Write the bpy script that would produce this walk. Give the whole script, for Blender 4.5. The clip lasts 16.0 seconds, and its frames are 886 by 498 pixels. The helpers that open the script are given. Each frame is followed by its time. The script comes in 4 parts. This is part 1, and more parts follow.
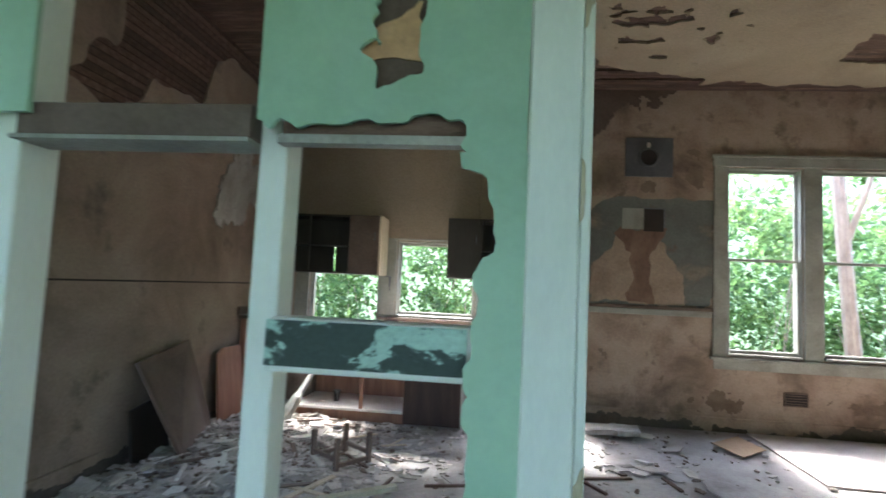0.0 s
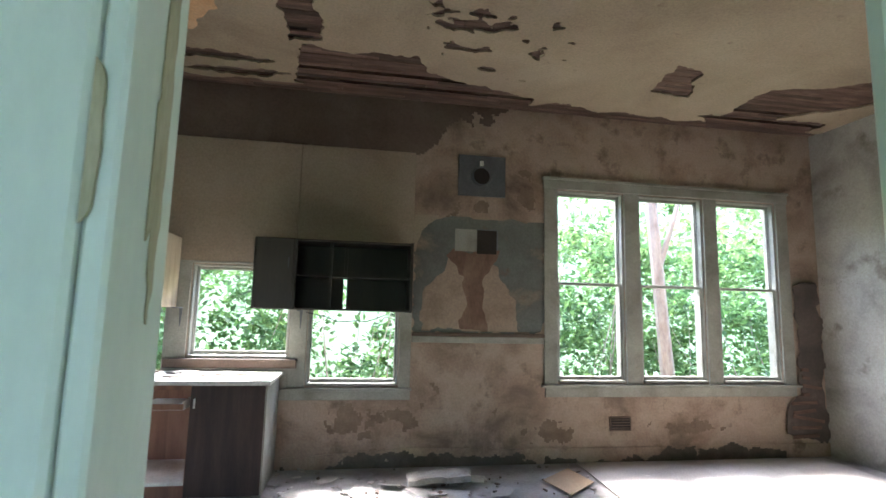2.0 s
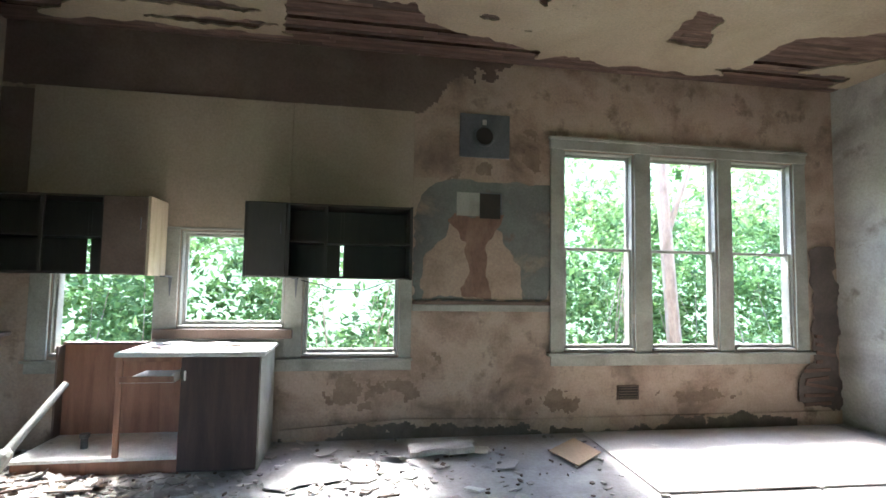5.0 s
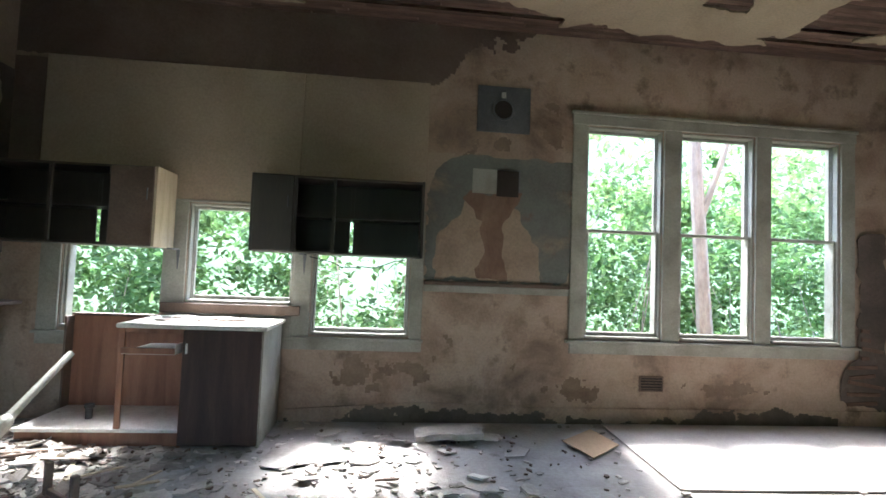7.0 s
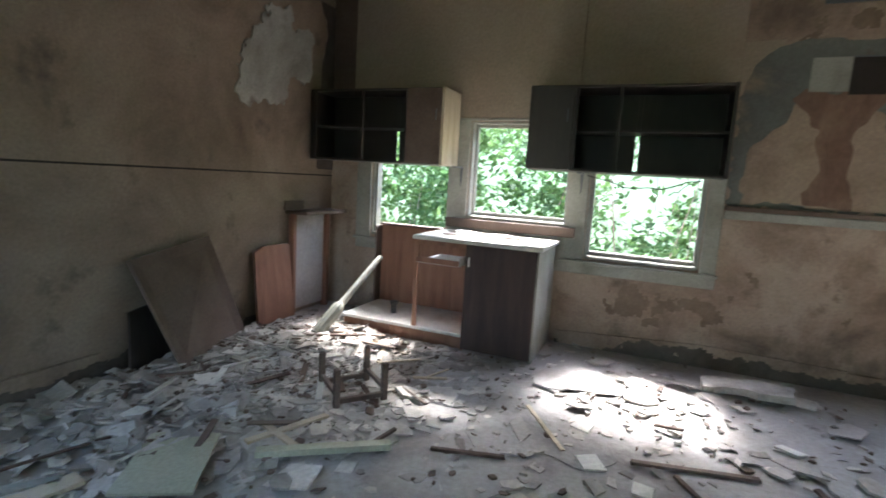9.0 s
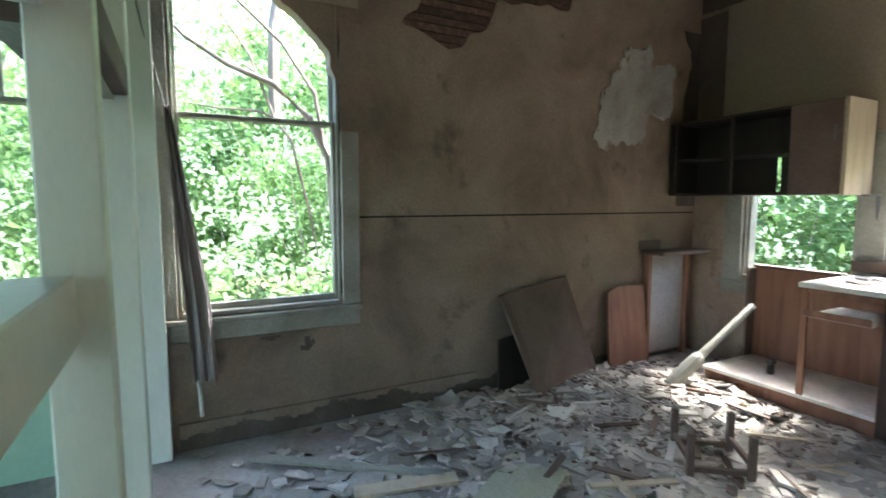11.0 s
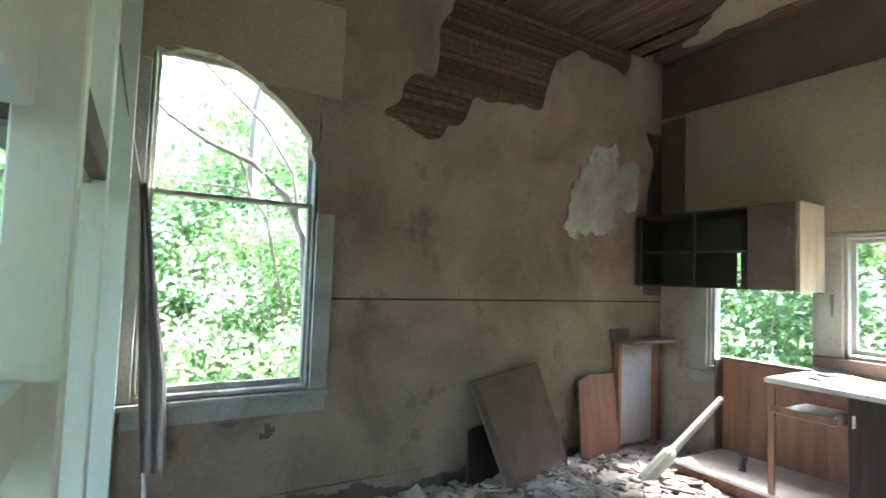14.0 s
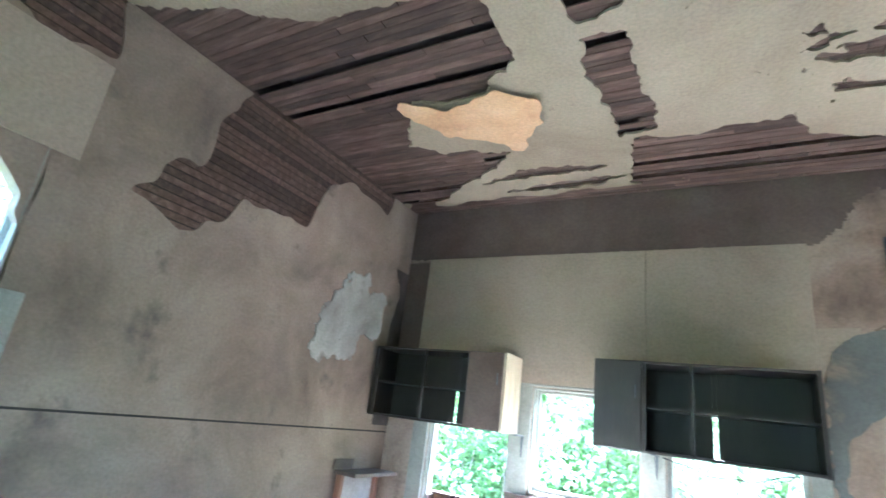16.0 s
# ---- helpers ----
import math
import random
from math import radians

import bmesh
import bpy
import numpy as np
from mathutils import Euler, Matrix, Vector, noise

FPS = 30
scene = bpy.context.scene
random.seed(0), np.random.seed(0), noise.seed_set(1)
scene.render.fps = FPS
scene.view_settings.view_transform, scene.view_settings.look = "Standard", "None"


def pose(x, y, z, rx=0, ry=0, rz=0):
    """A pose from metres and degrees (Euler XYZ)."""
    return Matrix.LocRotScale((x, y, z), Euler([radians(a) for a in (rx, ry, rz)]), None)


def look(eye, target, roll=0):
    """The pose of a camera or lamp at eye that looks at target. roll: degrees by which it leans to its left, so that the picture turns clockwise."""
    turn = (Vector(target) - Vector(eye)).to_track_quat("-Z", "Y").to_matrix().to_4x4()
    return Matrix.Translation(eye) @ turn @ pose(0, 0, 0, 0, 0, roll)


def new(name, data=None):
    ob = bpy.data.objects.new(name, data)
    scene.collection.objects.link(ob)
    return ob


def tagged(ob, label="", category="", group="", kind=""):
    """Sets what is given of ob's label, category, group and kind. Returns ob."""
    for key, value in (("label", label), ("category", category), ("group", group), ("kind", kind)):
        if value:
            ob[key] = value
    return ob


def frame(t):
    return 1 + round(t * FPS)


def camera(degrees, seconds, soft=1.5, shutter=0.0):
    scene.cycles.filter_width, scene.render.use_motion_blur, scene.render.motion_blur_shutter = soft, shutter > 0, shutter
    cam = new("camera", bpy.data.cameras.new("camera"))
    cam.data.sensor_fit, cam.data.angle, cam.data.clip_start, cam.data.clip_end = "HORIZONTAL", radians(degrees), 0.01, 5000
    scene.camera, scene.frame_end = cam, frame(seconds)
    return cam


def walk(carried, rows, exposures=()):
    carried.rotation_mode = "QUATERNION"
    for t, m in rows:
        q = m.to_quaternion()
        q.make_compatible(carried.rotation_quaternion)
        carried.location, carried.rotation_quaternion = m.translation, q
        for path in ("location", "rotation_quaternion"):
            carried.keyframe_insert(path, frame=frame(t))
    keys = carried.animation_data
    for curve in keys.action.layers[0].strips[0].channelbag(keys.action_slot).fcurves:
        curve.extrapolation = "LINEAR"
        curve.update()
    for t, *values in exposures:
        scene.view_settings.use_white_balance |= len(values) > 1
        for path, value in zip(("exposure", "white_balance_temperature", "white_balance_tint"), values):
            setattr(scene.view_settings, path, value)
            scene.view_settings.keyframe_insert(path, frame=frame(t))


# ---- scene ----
cam = camera(82.6, 16.0, 1.6, 0.3)
PATH = [
    (0, (2.531, -5.468, 1.336), (2.317, -3.484, 1.479), 2.7),
    (0.5, (2.6, -5.217, 1.354), (2.669, -3.224, 1.499), 1.4),
    (1, (2.698, -5.135, 1.329), (2.946, -3.154, 1.481), 1.2),
    (1.5, (2.828, -4.96, 1.406), (3.167, -2.998, 1.625), 1.6),
    (2, (2.913, -4.84, 1.416), (3.237, -2.881, 1.666), 1.4),
    (2.5, (2.946, -4.758, 1.439), (3.235, -2.794, 1.685), 1.0),
    (3, (2.966, -4.717, 1.431), (3.233, -2.754, 1.701), 0.4),
    (3.5, (2.953, -4.713, 1.441), (3.224, -2.752, 1.711), -0.0),
    (4, (2.944, -4.686, 1.435), (3.239, -2.724, 1.674), 0.5),
    (4.5, (2.936, -4.655, 1.419), (3.26, -2.689, 1.588), 0.9),
    (7, (3.126, -4.43, 1.295), (3.334, -2.444, 1.39), 2.3),
    (7.5, (3.137, -4.42, 1.322), (3.189, -2.426, 1.472), 2.2),
    (8, (3.114, -4.371, 1.355), (2.95, -2.38, 1.437), 2.4),
    (8.5, (3.043, -4.27, 1.313), (2.609, -2.319, 1.242), 3.6),
    (9, (2.988, -4.187, 1.299), (2.222, -2.36, 1.023), 3.4),
    (9.5, (2.971, -4.157, 1.261), (1.917, -2.494, 0.905), 2.5),
    (10, (3.037, -4.122, 1.363), (1.692, -2.684, 1.01), 1.4),
    (12.5, (2.975, -4.214, 1.37), (1.072, -3.723, 1.39), 0.5),
    (13, (2.98, -4.202, 1.375), (1.102, -3.604, 1.383), 0.6),
    (13.5, (2.99, -4.186, 1.385), (1.194, -3.368, 1.389), 1.3),
    (14, (3.004, -4.167, 1.424), (1.289, -3.144, 1.533), 2.1),
    (14.5, (3.002, -4.174, 1.474), (1.401, -3.01, 1.758), 4.0),
    (15, (3.01, -4.195, 1.49), (1.541, -2.914, 1.941), 6.4),
    (15.5, (2.971, -4.218, 1.488), (1.696, -2.792, 2.073), 7.7),
    (16, (2.935, -4.229, 1.482), (1.948, -2.604, 2.103), 7.5),
]
walk(cam, [(t, look(eye, target, roll)) for t, eye, target, roll in PATH], [(0.0, 4.2, 5900, 10), (1.5, 4.25, 5900, 10), (3.5, 4.75, 5600, 8), (7.0, 4.2, 5800, 8), (8.0, 4.2, 5800, 8), (9.5, 4.2, 5950, 10), (10.0, 4.55, 6000, 9), (12.5, 3.85, 6050, 4), (13.5, 3.75, 6000, 4), (14.0, 4.9, 5850, 6), (14.5, 5.4, 5700, 8), (15.0, 5.95, 5400, 8), (16.0, 6.2, 4850, 6)])

# ---- world and light ----
SUN_EL, SUN_AZ = 47.0, -6.0
world = bpy.data.worlds.new("world")
scene.world = world
world.use_nodes = True
wn = world.node_tree
sky = wn.nodes.new("ShaderNodeTexSky")
sky.sky_type, sky.sun_disc = "NISHITA", False
sky.sun_elevation, sky.sun_rotation = radians(SUN_EL), radians(SUN_AZ)
sky.air_density, sky.dust_density = 1.0, 3.0
wn.nodes["Background"].inputs["Strength"].default_value = 0.15
wn.links.new(sky.outputs[0], wn.nodes["Background"].inputs["Color"])
sun = new("sun", bpy.data.lights.new("sun", "SUN"))
sun.data.energy, sun.data.angle, sun.data.color = 2.6, radians(14), (1.0, 0.96, 0.88)
sun.matrix_world = look((0, 0, 0), (-math.sin(radians(SUN_AZ)) * math.cos(radians(SUN_EL)), -math.cos(radians(SUN_AZ)) * math.cos(radians(SUN_EL)), -math.sin(radians(SUN_EL))))


# ---- materials ----
def mat(name, cols, scale=3.0, rough=0.85, bump=0.25, fine=60.0, contrast=0.5, stretch=(1, 1, 1), metal=0.0, island=0.0, spots=None, translucent=0.0, grainy=0.16):
    """Two-scale procedural surface: cols are blended by large noise, with fine grain, optional dark spots."""
    m = bpy.data.materials.new(name)
    m.use_nodes = True
    nt, n = m.node_tree, m.node_tree.nodes
    b = n["Principled BSDF"]
    b.inputs["Roughness"].default_value, b.inputs["Metallic"].default_value = rough, metal
    geo = n.new("ShaderNodeNewGeometry")
    mp = n.new("ShaderNodeMapping")
    mp.inputs["Scale"].default_value = stretch
    nt.links.new(geo.outputs["Position"], mp.inputs["Vector"])

    def nz(s, d=6.0, r=0.6, dist=0.0):
        t = n.new("ShaderNodeTexNoise")
        t.inputs["Scale"].default_value, t.inputs["Detail"].default_value, t.inputs["Roughness"].default_value = s, d, r
        t.inputs["Distortion"].default_value = dist
        nt.links.new(mp.outputs[0], t.inputs["Vector"])
        return t.outputs["Fac"]
    ramp = n.new("ShaderNodeValToRGB")
    e = ramp.color_ramp.elements
    k = len(cols)
    lo, hi = 0.5 - contrast * 0.4, 0.5 + contrast * 0.4
    while len(e) < k:
        e.new(0.5)
    for i, c in enumerate(cols):
        e[i].position, e[i].color = lo + (hi - lo) * i / max(1, k - 1), (*c, 1)
    big = nz(scale, dist=0.4)
    nt.links.new(big, ramp.inputs[0])
    col = ramp.outputs[0]

    def mix(kind, f, a, c):
        x = n.new("ShaderNodeMix")
        x.data_type, x.blend_type = "RGBA", kind
        for sock, v in ((x.inputs[0], f), (x.inputs[6], a), (x.inputs[7], c)):
            if isinstance(v, (int, float)):
                sock.default_value = v
            elif isinstance(v, tuple):
                sock.default_value = (*v, 1)
            else:
                nt.links.new(v, sock)
        return x.outputs[2]
    grain = nz(fine, 4.0)
    gr = n.new("ShaderNodeMapRange")
    gr.inputs[1].default_value, gr.inputs[2].default_value, gr.inputs[3].default_value, gr.inputs[4].default_value = 0.3, 0.7, 1 - grainy, 1 + 0.6 * grainy
    nt.links.new(grain, gr.inputs[0])
    vm = n.new("ShaderNodeVectorMath")
    vm.operation = "SCALE"
    nt.links.new(col, vm.inputs[0])
    nt.links.new(gr.outputs[0], vm.inputs["Scale"])
    col = vm.outputs[0]
    if spots:
        sc, thr, sp = spots
        s2 = nz(sc, 5.0, 0.65)
        mr = n.new("ShaderNodeMapRange")
        mr.inputs[1].default_value, mr.inputs[2].default_value = thr - 0.02, thr + 0.1
        nt.links.new(s2, mr.inputs[0])
        col = mix("MIX", mr.outputs[0], col, sp)
    if island:
        vr = n.new("ShaderNodeMapRange")
        vr.inputs[3].default_value, vr.inputs[4].default_value = 1 - island, 1 + island
        nt.links.new(geo.outputs["Random Per Island"], vr.inputs[0])
        v2 = n.new("ShaderNodeVectorMath")
        v2.operation = "SCALE"
        nt.links.new(col, v2.inputs[0])
        nt.links.new(vr.outputs[0], v2.inputs["Scale"])
        col = v2.outputs[0]
    nt.links.new(col, b.inputs["Base Color"])
    if bump:
        bp = n.new("ShaderNodeBump")
        bp.inputs["Strength"].default_value, bp.inputs["Distance"].default_value = bump, 0.01
        ad = n.new("ShaderNodeMath")
        ad.operation = "ADD"
        nt.links.new(big, ad.inputs[0])
        nt.links.new(grain, ad.inputs[1])
        nt.links.new(ad.outputs[0], bp.inputs["Height"])
        nt.links.new(bp.outputs[0], b.inputs["Normal"])
    if translucent:
        tr = n.new("ShaderNodeBsdfTranslucent")
        nt.links.new(col, tr.inputs["Color"])
        ms = n.new("ShaderNodeMixShader")
        ms.inputs[0].default_value = translucent
        nt.links.new(b.outputs[0], ms.inputs[1])
        nt.links.new(tr.outputs[0], ms.inputs[2])
        nt.links.new(ms.outputs[0], n["Material Output"].inputs["Surface"])
    return m


PLASTER = mat("plaster_tan", [(0.14, 0.095, 0.07), (0.29, 0.205, 0.155), (0.39, 0.295, 0.23), (0.33, 0.24, 0.18)], 1.7, 0.9, 0.3, 45, 0.5, spots=(3.0, 0.58, (0.16, 0.115, 0.085)))
PLASTER_W = mat("plaster_grey_tan", [(0.15, 0.108, 0.08), (0.26, 0.195, 0.147), (0.335, 0.262, 0.2)], 1.5, 0.9, 0.3, 50, 0.5, spots=(2.6, 0.61, (0.13, 0.10, 0.08)))
PLASTER_E = mat("plaster_pale", [(0.20, 0.185, 0.16), (0.38, 0.36, 0.32), (0.46, 0.44, 0.395)], 1.2, 0.9, 0.25, 50, 0.5, spots=(2.4, 0.6, (0.17, 0.15, 0.12)))
CEIL = mat("ceiling_plaster", [(0.21, 0.16, 0.105), (0.32, 0.255, 0.175), (0.38, 0.315, 0.225)], 0.9, 0.9, 0.3, 50, 0.6, spots=(6.5, 0.67, (0.20, 0.14, 0.10)))
LATH = mat("lath_wood", [(0.055, 0.03, 0.022), (0.105, 0.062, 0.045), (0.19, 0.125, 0.092)], 4.0, 0.9, 0.4, 70, 0.7, (1, 6, 6), island=0.4)
VOID = mat("dark_cavity", [(0.02, 0.015, 0.012), (0.04, 0.03, 0.025)], 3, 0.95, 0.2)
GREEN = mat("green_paint", [(0.27, 0.42, 0.29), (0.34, 0.51, 0.36), (0.37, 0.54, 0.39)], 1.6, 0.55, 0.06, 40, 0.45, grainy=0.05)
PALE = mat("pale_trim_paint", [(0.62, 0.65, 0.57), (0.68, 0.71, 0.63), (0.72, 0.74, 0.67)], 2.0, 0.5, 0.05, 90, 0.35, (1, 1, 0.35), spots=(7, 0.76, (0.40, 0.38, 0.26)), grainy=0.04)
BARE = mat("stripped_wood", [(0.30, 0.25, 0.15), (0.44, 0.38, 0.25), (0.5, 0.44, 0.31)], 5, 0.8, 0.3, 70, 0.6, (4, 4, 0.6))
TRIM = mat("weathered_white_trim", [(0.18, 0.17, 0.14), (0.29, 0.28, 0.24), (0.37, 0.36, 0.31)], 3.0, 0.6, 0.3, 70, 0.6, spots=(9, 0.68, (0.25, 0.21, 0.16)))
TEAL = mat("teal_flaked_paint", [(0.04, 0.06, 0.05), (0.07, 0.10, 0.085), (0.34, 0.50, 0.42), (0.38, 0.55, 0.46)], 6.5, 0.7, 0.4, 60, 0.09, (1, 1, 1.3))
DARKWOOD = mat("dark_cabinet_wood", [(0.018, 0.014, 0.012), (0.035, 0.026, 0.02), (0.055, 0.04, 0.03)], 3, 0.5, 0.2, 60, 0.6, (1, 1, 0.2))
DOORWOOD = mat("dark_stained_door", [(0.028, 0.016, 0.013), (0.05, 0.028, 0.022), (0.075, 0.042, 0.032)], 3, 0.75, 0.15, 60, 0.6, (4, 4, 0.4))
BROWN = mat("red_brown_wood", [(0.14, 0.06, 0.035), (0.24, 0.11, 0.065), (0.30, 0.15, 0.09)], 3, 0.55, 0.2, 60, 0.6, (4, 4, 0.4))
SLAB = mat("dull_brown_board", [(0.085, 0.056, 0.043), (0.135, 0.092, 0.07), (0.17, 0.12, 0.092)], 3, 0.8, 0.2, 60, 0.6)
LIGHTWOOD = mat("light_plywood_edge", [(0.42, 0.33, 0.22), (0.56, 0.46, 0.33), (0.62, 0.52, 0.39)], 3, 0.7, 0.2, 60, 0.6, (5, 5, 0.5))
WHITEWOOD = mat("dusty_white_wood", [(0.48, 0.45, 0.40), (0.66, 0.63, 0.58), (0.74, 0.71, 0.66)], 4, 0.7, 0.3, 60, 0.6, spots=(14, 0.65, (0.3, 0.26, 0.22)))
METAL = mat("grey_sheet_metal", [(0.07, 0.075, 0.085), (0.11, 0.115, 0.125), (0.15, 0.15, 0.16)], 4, 0.5, 0.1, 60, 0.6, metal=0.3, spots=(8, 0.68, (0.17, 0.09, 0.05)))
GREYPAINT = mat("grey_paint_layer", [(0.26, 0.20, 0.15), (0.125, 0.125, 0.11), (0.145, 0.15, 0.135), (0.19, 0.175, 0.15)], 2.2, 0.85, 0.3, 50, 0.5, spots=(3.5, 0.62, (0.14, 0.08, 0.05)))
RUST = mat("rust_stain_plaster", [(0.12, 0.065, 0.045), (0.17, 0.10, 0.07), (0.25, 0.165, 0.115)], 5, 0.9, 0.3, 50, 0.6, (1, 1, 0.5))
TANPATCH = mat("tan_bare_plaster", [(0.20, 0.14, 0.10), (0.31, 0.23, 0.17), (0.37, 0.28, 0.21)], 3, 0.9, 0.3, 50, 0.6)
PEEL = mat("orange_brown_paper", [(0.48, 0.26, 0.13), (0.62, 0.38, 0.20), (0.66, 0.44, 0.26)], 3, 0.8, 0.3, 50, 0.6)
PANELBOARD = mat("tan_wallboard", [(0.28, 0.215, 0.155), (0.35, 0.275, 0.205), (0.39, 0.31, 0.235)], 1.0, 0.8, 0.12, 50, 0.5)
FLOORM = mat("dusty_floor", [(0.17, 0.148, 0.138), (0.30, 0.27, 0.255), (0.41, 0.38, 0.36), (0.47, 0.44, 0.42)], 1.5, 0.8, 0.5, 35, 0.6, spots=(5.5, 0.64, (0.15, 0.13, 0.12)))
CHIP = mat("plaster_debris", [(0.2, 0.175, 0.155), (0.4, 0.36, 0.325), (0.56, 0.52, 0.48)], 6, 0.9, 0.3, 50, 0.8, island=0.45)
CARD = mat("cardboard", [(0.40, 0.27, 0.16), (0.50, 0.35, 0.22)], 4, 0.85, 0.2, 60, 0.6)
SHEET = mat("pale_wallboard_sheet", [(0.33, 0.285, 0.26), (0.43, 0.385, 0.35), (0.50, 0.455, 0.42)], 2, 0.75, 0.15, 50, 0.6, spots=(12, 0.68, (0.3, 0.25, 0.22)))
PLY = mat("olive_plywood", [(0.33, 0.31, 0.22), (0.43, 0.41, 0.30), (0.47, 0.45, 0.34)], 3, 0.8, 0.15, 60, 0.6)
CLOTH = mat("faded_curtain_cloth", [(0.16, 0.13, 0.12), (0.26, 0.22, 0.20), (0.32, 0.28, 0.26)], 8, 0.95, 0.4, 120, 0.6, (1, 1, 0.4))
WIRE = mat("dark_wire", [(0.02, 0.02, 0.02), (0.04, 0.04, 0.04)], 3, 0.5, 0)
BARK = mat("pale_bark", [(0.16, 0.13, 0.11), (0.28, 0.24, 0.21), (0.36, 0.32, 0.28)], 9, 0.9, 0.5, 60, 0.7, (1, 1, 0.3))
# leaf tones brighten tier by tier; LEAFY has sunlight mixed into its colour
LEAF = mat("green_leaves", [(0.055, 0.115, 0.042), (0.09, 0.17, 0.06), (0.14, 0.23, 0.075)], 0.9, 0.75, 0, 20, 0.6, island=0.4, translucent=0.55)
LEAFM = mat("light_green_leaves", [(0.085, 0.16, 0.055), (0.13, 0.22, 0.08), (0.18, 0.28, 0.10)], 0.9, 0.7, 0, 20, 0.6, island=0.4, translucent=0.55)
LEAFY = mat("sunlight_coloured_leaves", [(0.10, 0.175, 0.06), (0.17, 0.265, 0.085)], 0.9, 0.6, 0, 20, 0.6, island=0.5, translucent=0.5)
DISTANT = mat("glowing_wood_backdrop", [(0.18, 0.28, 0.14), (0.29, 0.40, 0.23), (0.45, 0.55, 0.4)], 1.2, 0.9, 0, 5, 0.6)
# the backdrop emits its own colour, so gaps between leaves look hazy and bright
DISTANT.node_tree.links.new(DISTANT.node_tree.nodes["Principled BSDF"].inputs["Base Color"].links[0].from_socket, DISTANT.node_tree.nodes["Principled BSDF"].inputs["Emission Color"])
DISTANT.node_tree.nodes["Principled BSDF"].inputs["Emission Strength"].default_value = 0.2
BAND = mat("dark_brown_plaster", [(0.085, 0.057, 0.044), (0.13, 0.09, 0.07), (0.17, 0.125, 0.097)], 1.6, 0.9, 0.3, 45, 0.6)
DAMP = mat("damp_mould", [(0.06, 0.048, 0.038), (0.095, 0.078, 0.062), (0.14, 0.115, 0.09)], 4, 0.9, 0.3, 50, 0.6)
STAINED = mat("water_stain", [(0.15, 0.10, 0.07), (0.20, 0.14, 0.10), (0.25, 0.18, 0.135)], 5, 0.9, 0.2, 50, 0.6)
DARKPLASTER = mat("blackish_brown_plaster", [(0.05, 0.04, 0.035), (0.09, 0.07, 0.06), (0.15, 0.12, 0.10)], 3, 0.95, 0.3, 45, 0.6)
GROUND = mat("leaf_litter_ground", [(0.05, 0.06, 0.025), (0.09, 0.10, 0.04), (0.12, 0.12, 0.06)], 1.5, 0.95, 0.5, 20, 0.7)
SIDING = mat("old_siding", [(0.30, 0.30, 0.27), (0.42, 0.42, 0.38)], 2, 0.8, 0.2, 40, 0.6)


# ---- builders ----
def mesh_of(name, bm):
    me = bpy.data.meshes.new(name)
    bmesh.ops.recalc_face_normals(bm, faces=bm.faces)
    bm.to_mesh(me)
    bm.free()
    return me


def part(name, bm, material, parent=None, label=""):
    ob = new(name, mesh_of(name, bm))
    ob.data.materials.append(material)
    if parent is not None:
        ob.parent = parent
    if label:
        ob["label"] = label
    return ob


def thing(name, label, category, at=(0, 0, 0), rz=0.0, group="", kind=""):
    e = new(name)
    e.matrix_world = pose(*at, 0, 0, rz)
    return tagged(e, label, category, group, kind)


def box(*dims, bevel=0.0, m=None, bm=None):
    """A box from corner to corner, with softened edges if asked."""
    x0, y0, z0, x1, y1, z1 = dims
    bm = bm or bmesh.new()
    r = bmesh.ops.create_cube(bm, size=1.0)
    vs = r["verts"]
    for v in vs:
        v.co = Vector((x0 + (v.co.x + 0.5) * (x1 - x0), y0 + (v.co.y + 0.5) * (y1 - y0), z0 + (v.co.z + 0.5) * (z1 - z0)))
    if bevel:
        es = list({e for v in vs for e in v.link_edges})
        g = bmesh.ops.bevel(bm, geom=es, offset=bevel, segments=1, affect="EDGES")
        vs = list({v for f in g["faces"] for v in f.verts} | {v for v in vs if v.is_valid})
    if m is not None:
        bmesh.ops.transform(bm, matrix=m, verts=[v for v in vs if v.is_valid])
    return bm


def plate(corners, thick, bm=None):
    """A flat board from its outline in space, thick along the normal."""
    bm = bm or bmesh.new()
    c = [Vector(p) for p in corners]
    nrm = (c[1] - c[0]).cross(c[2] - c[0]).normalized() * thick
    a = [bm.verts.new(p) for p in c]
    b = [bm.verts.new(p + nrm) for p in c]
    bm.faces.new(a)
    bm.faces.new(b[::-1])
    for i in range(len(c)):
        j = (i + 1) % len(c)
        bm.faces.new((a[i], b[i], b[j], a[j]))
    return bm


def rod(points, radii, sides=8, bm=None):
    """A round bar through points, with a radius at each."""
    bm = bm or bmesh.new()
    rings = []
    for i, p in enumerate(points):
        d = (Vector(points[min(i + 1, len(points) - 1)]) - Vector(points[max(i - 1, 0)])).normalized()
        u = d.orthogonal().normalized()
        w = d.cross(u)
        rings.append([bm.verts.new(Vector(p) + radii[i] * (math.cos(2 * math.pi * k / sides) * u + math.sin(2 * math.pi * k / sides) * w)) for k in range(sides)])
    for r0, r1 in zip(rings, rings[1:]):
        for k in range(sides):
            bm.faces.new((r0[k], r0[(k + 1) % sides], r1[(k + 1) % sides], r1[k]))
    bm.faces.new(rings[0][::-1])
    bm.faces.new(rings[-1])
    return bm


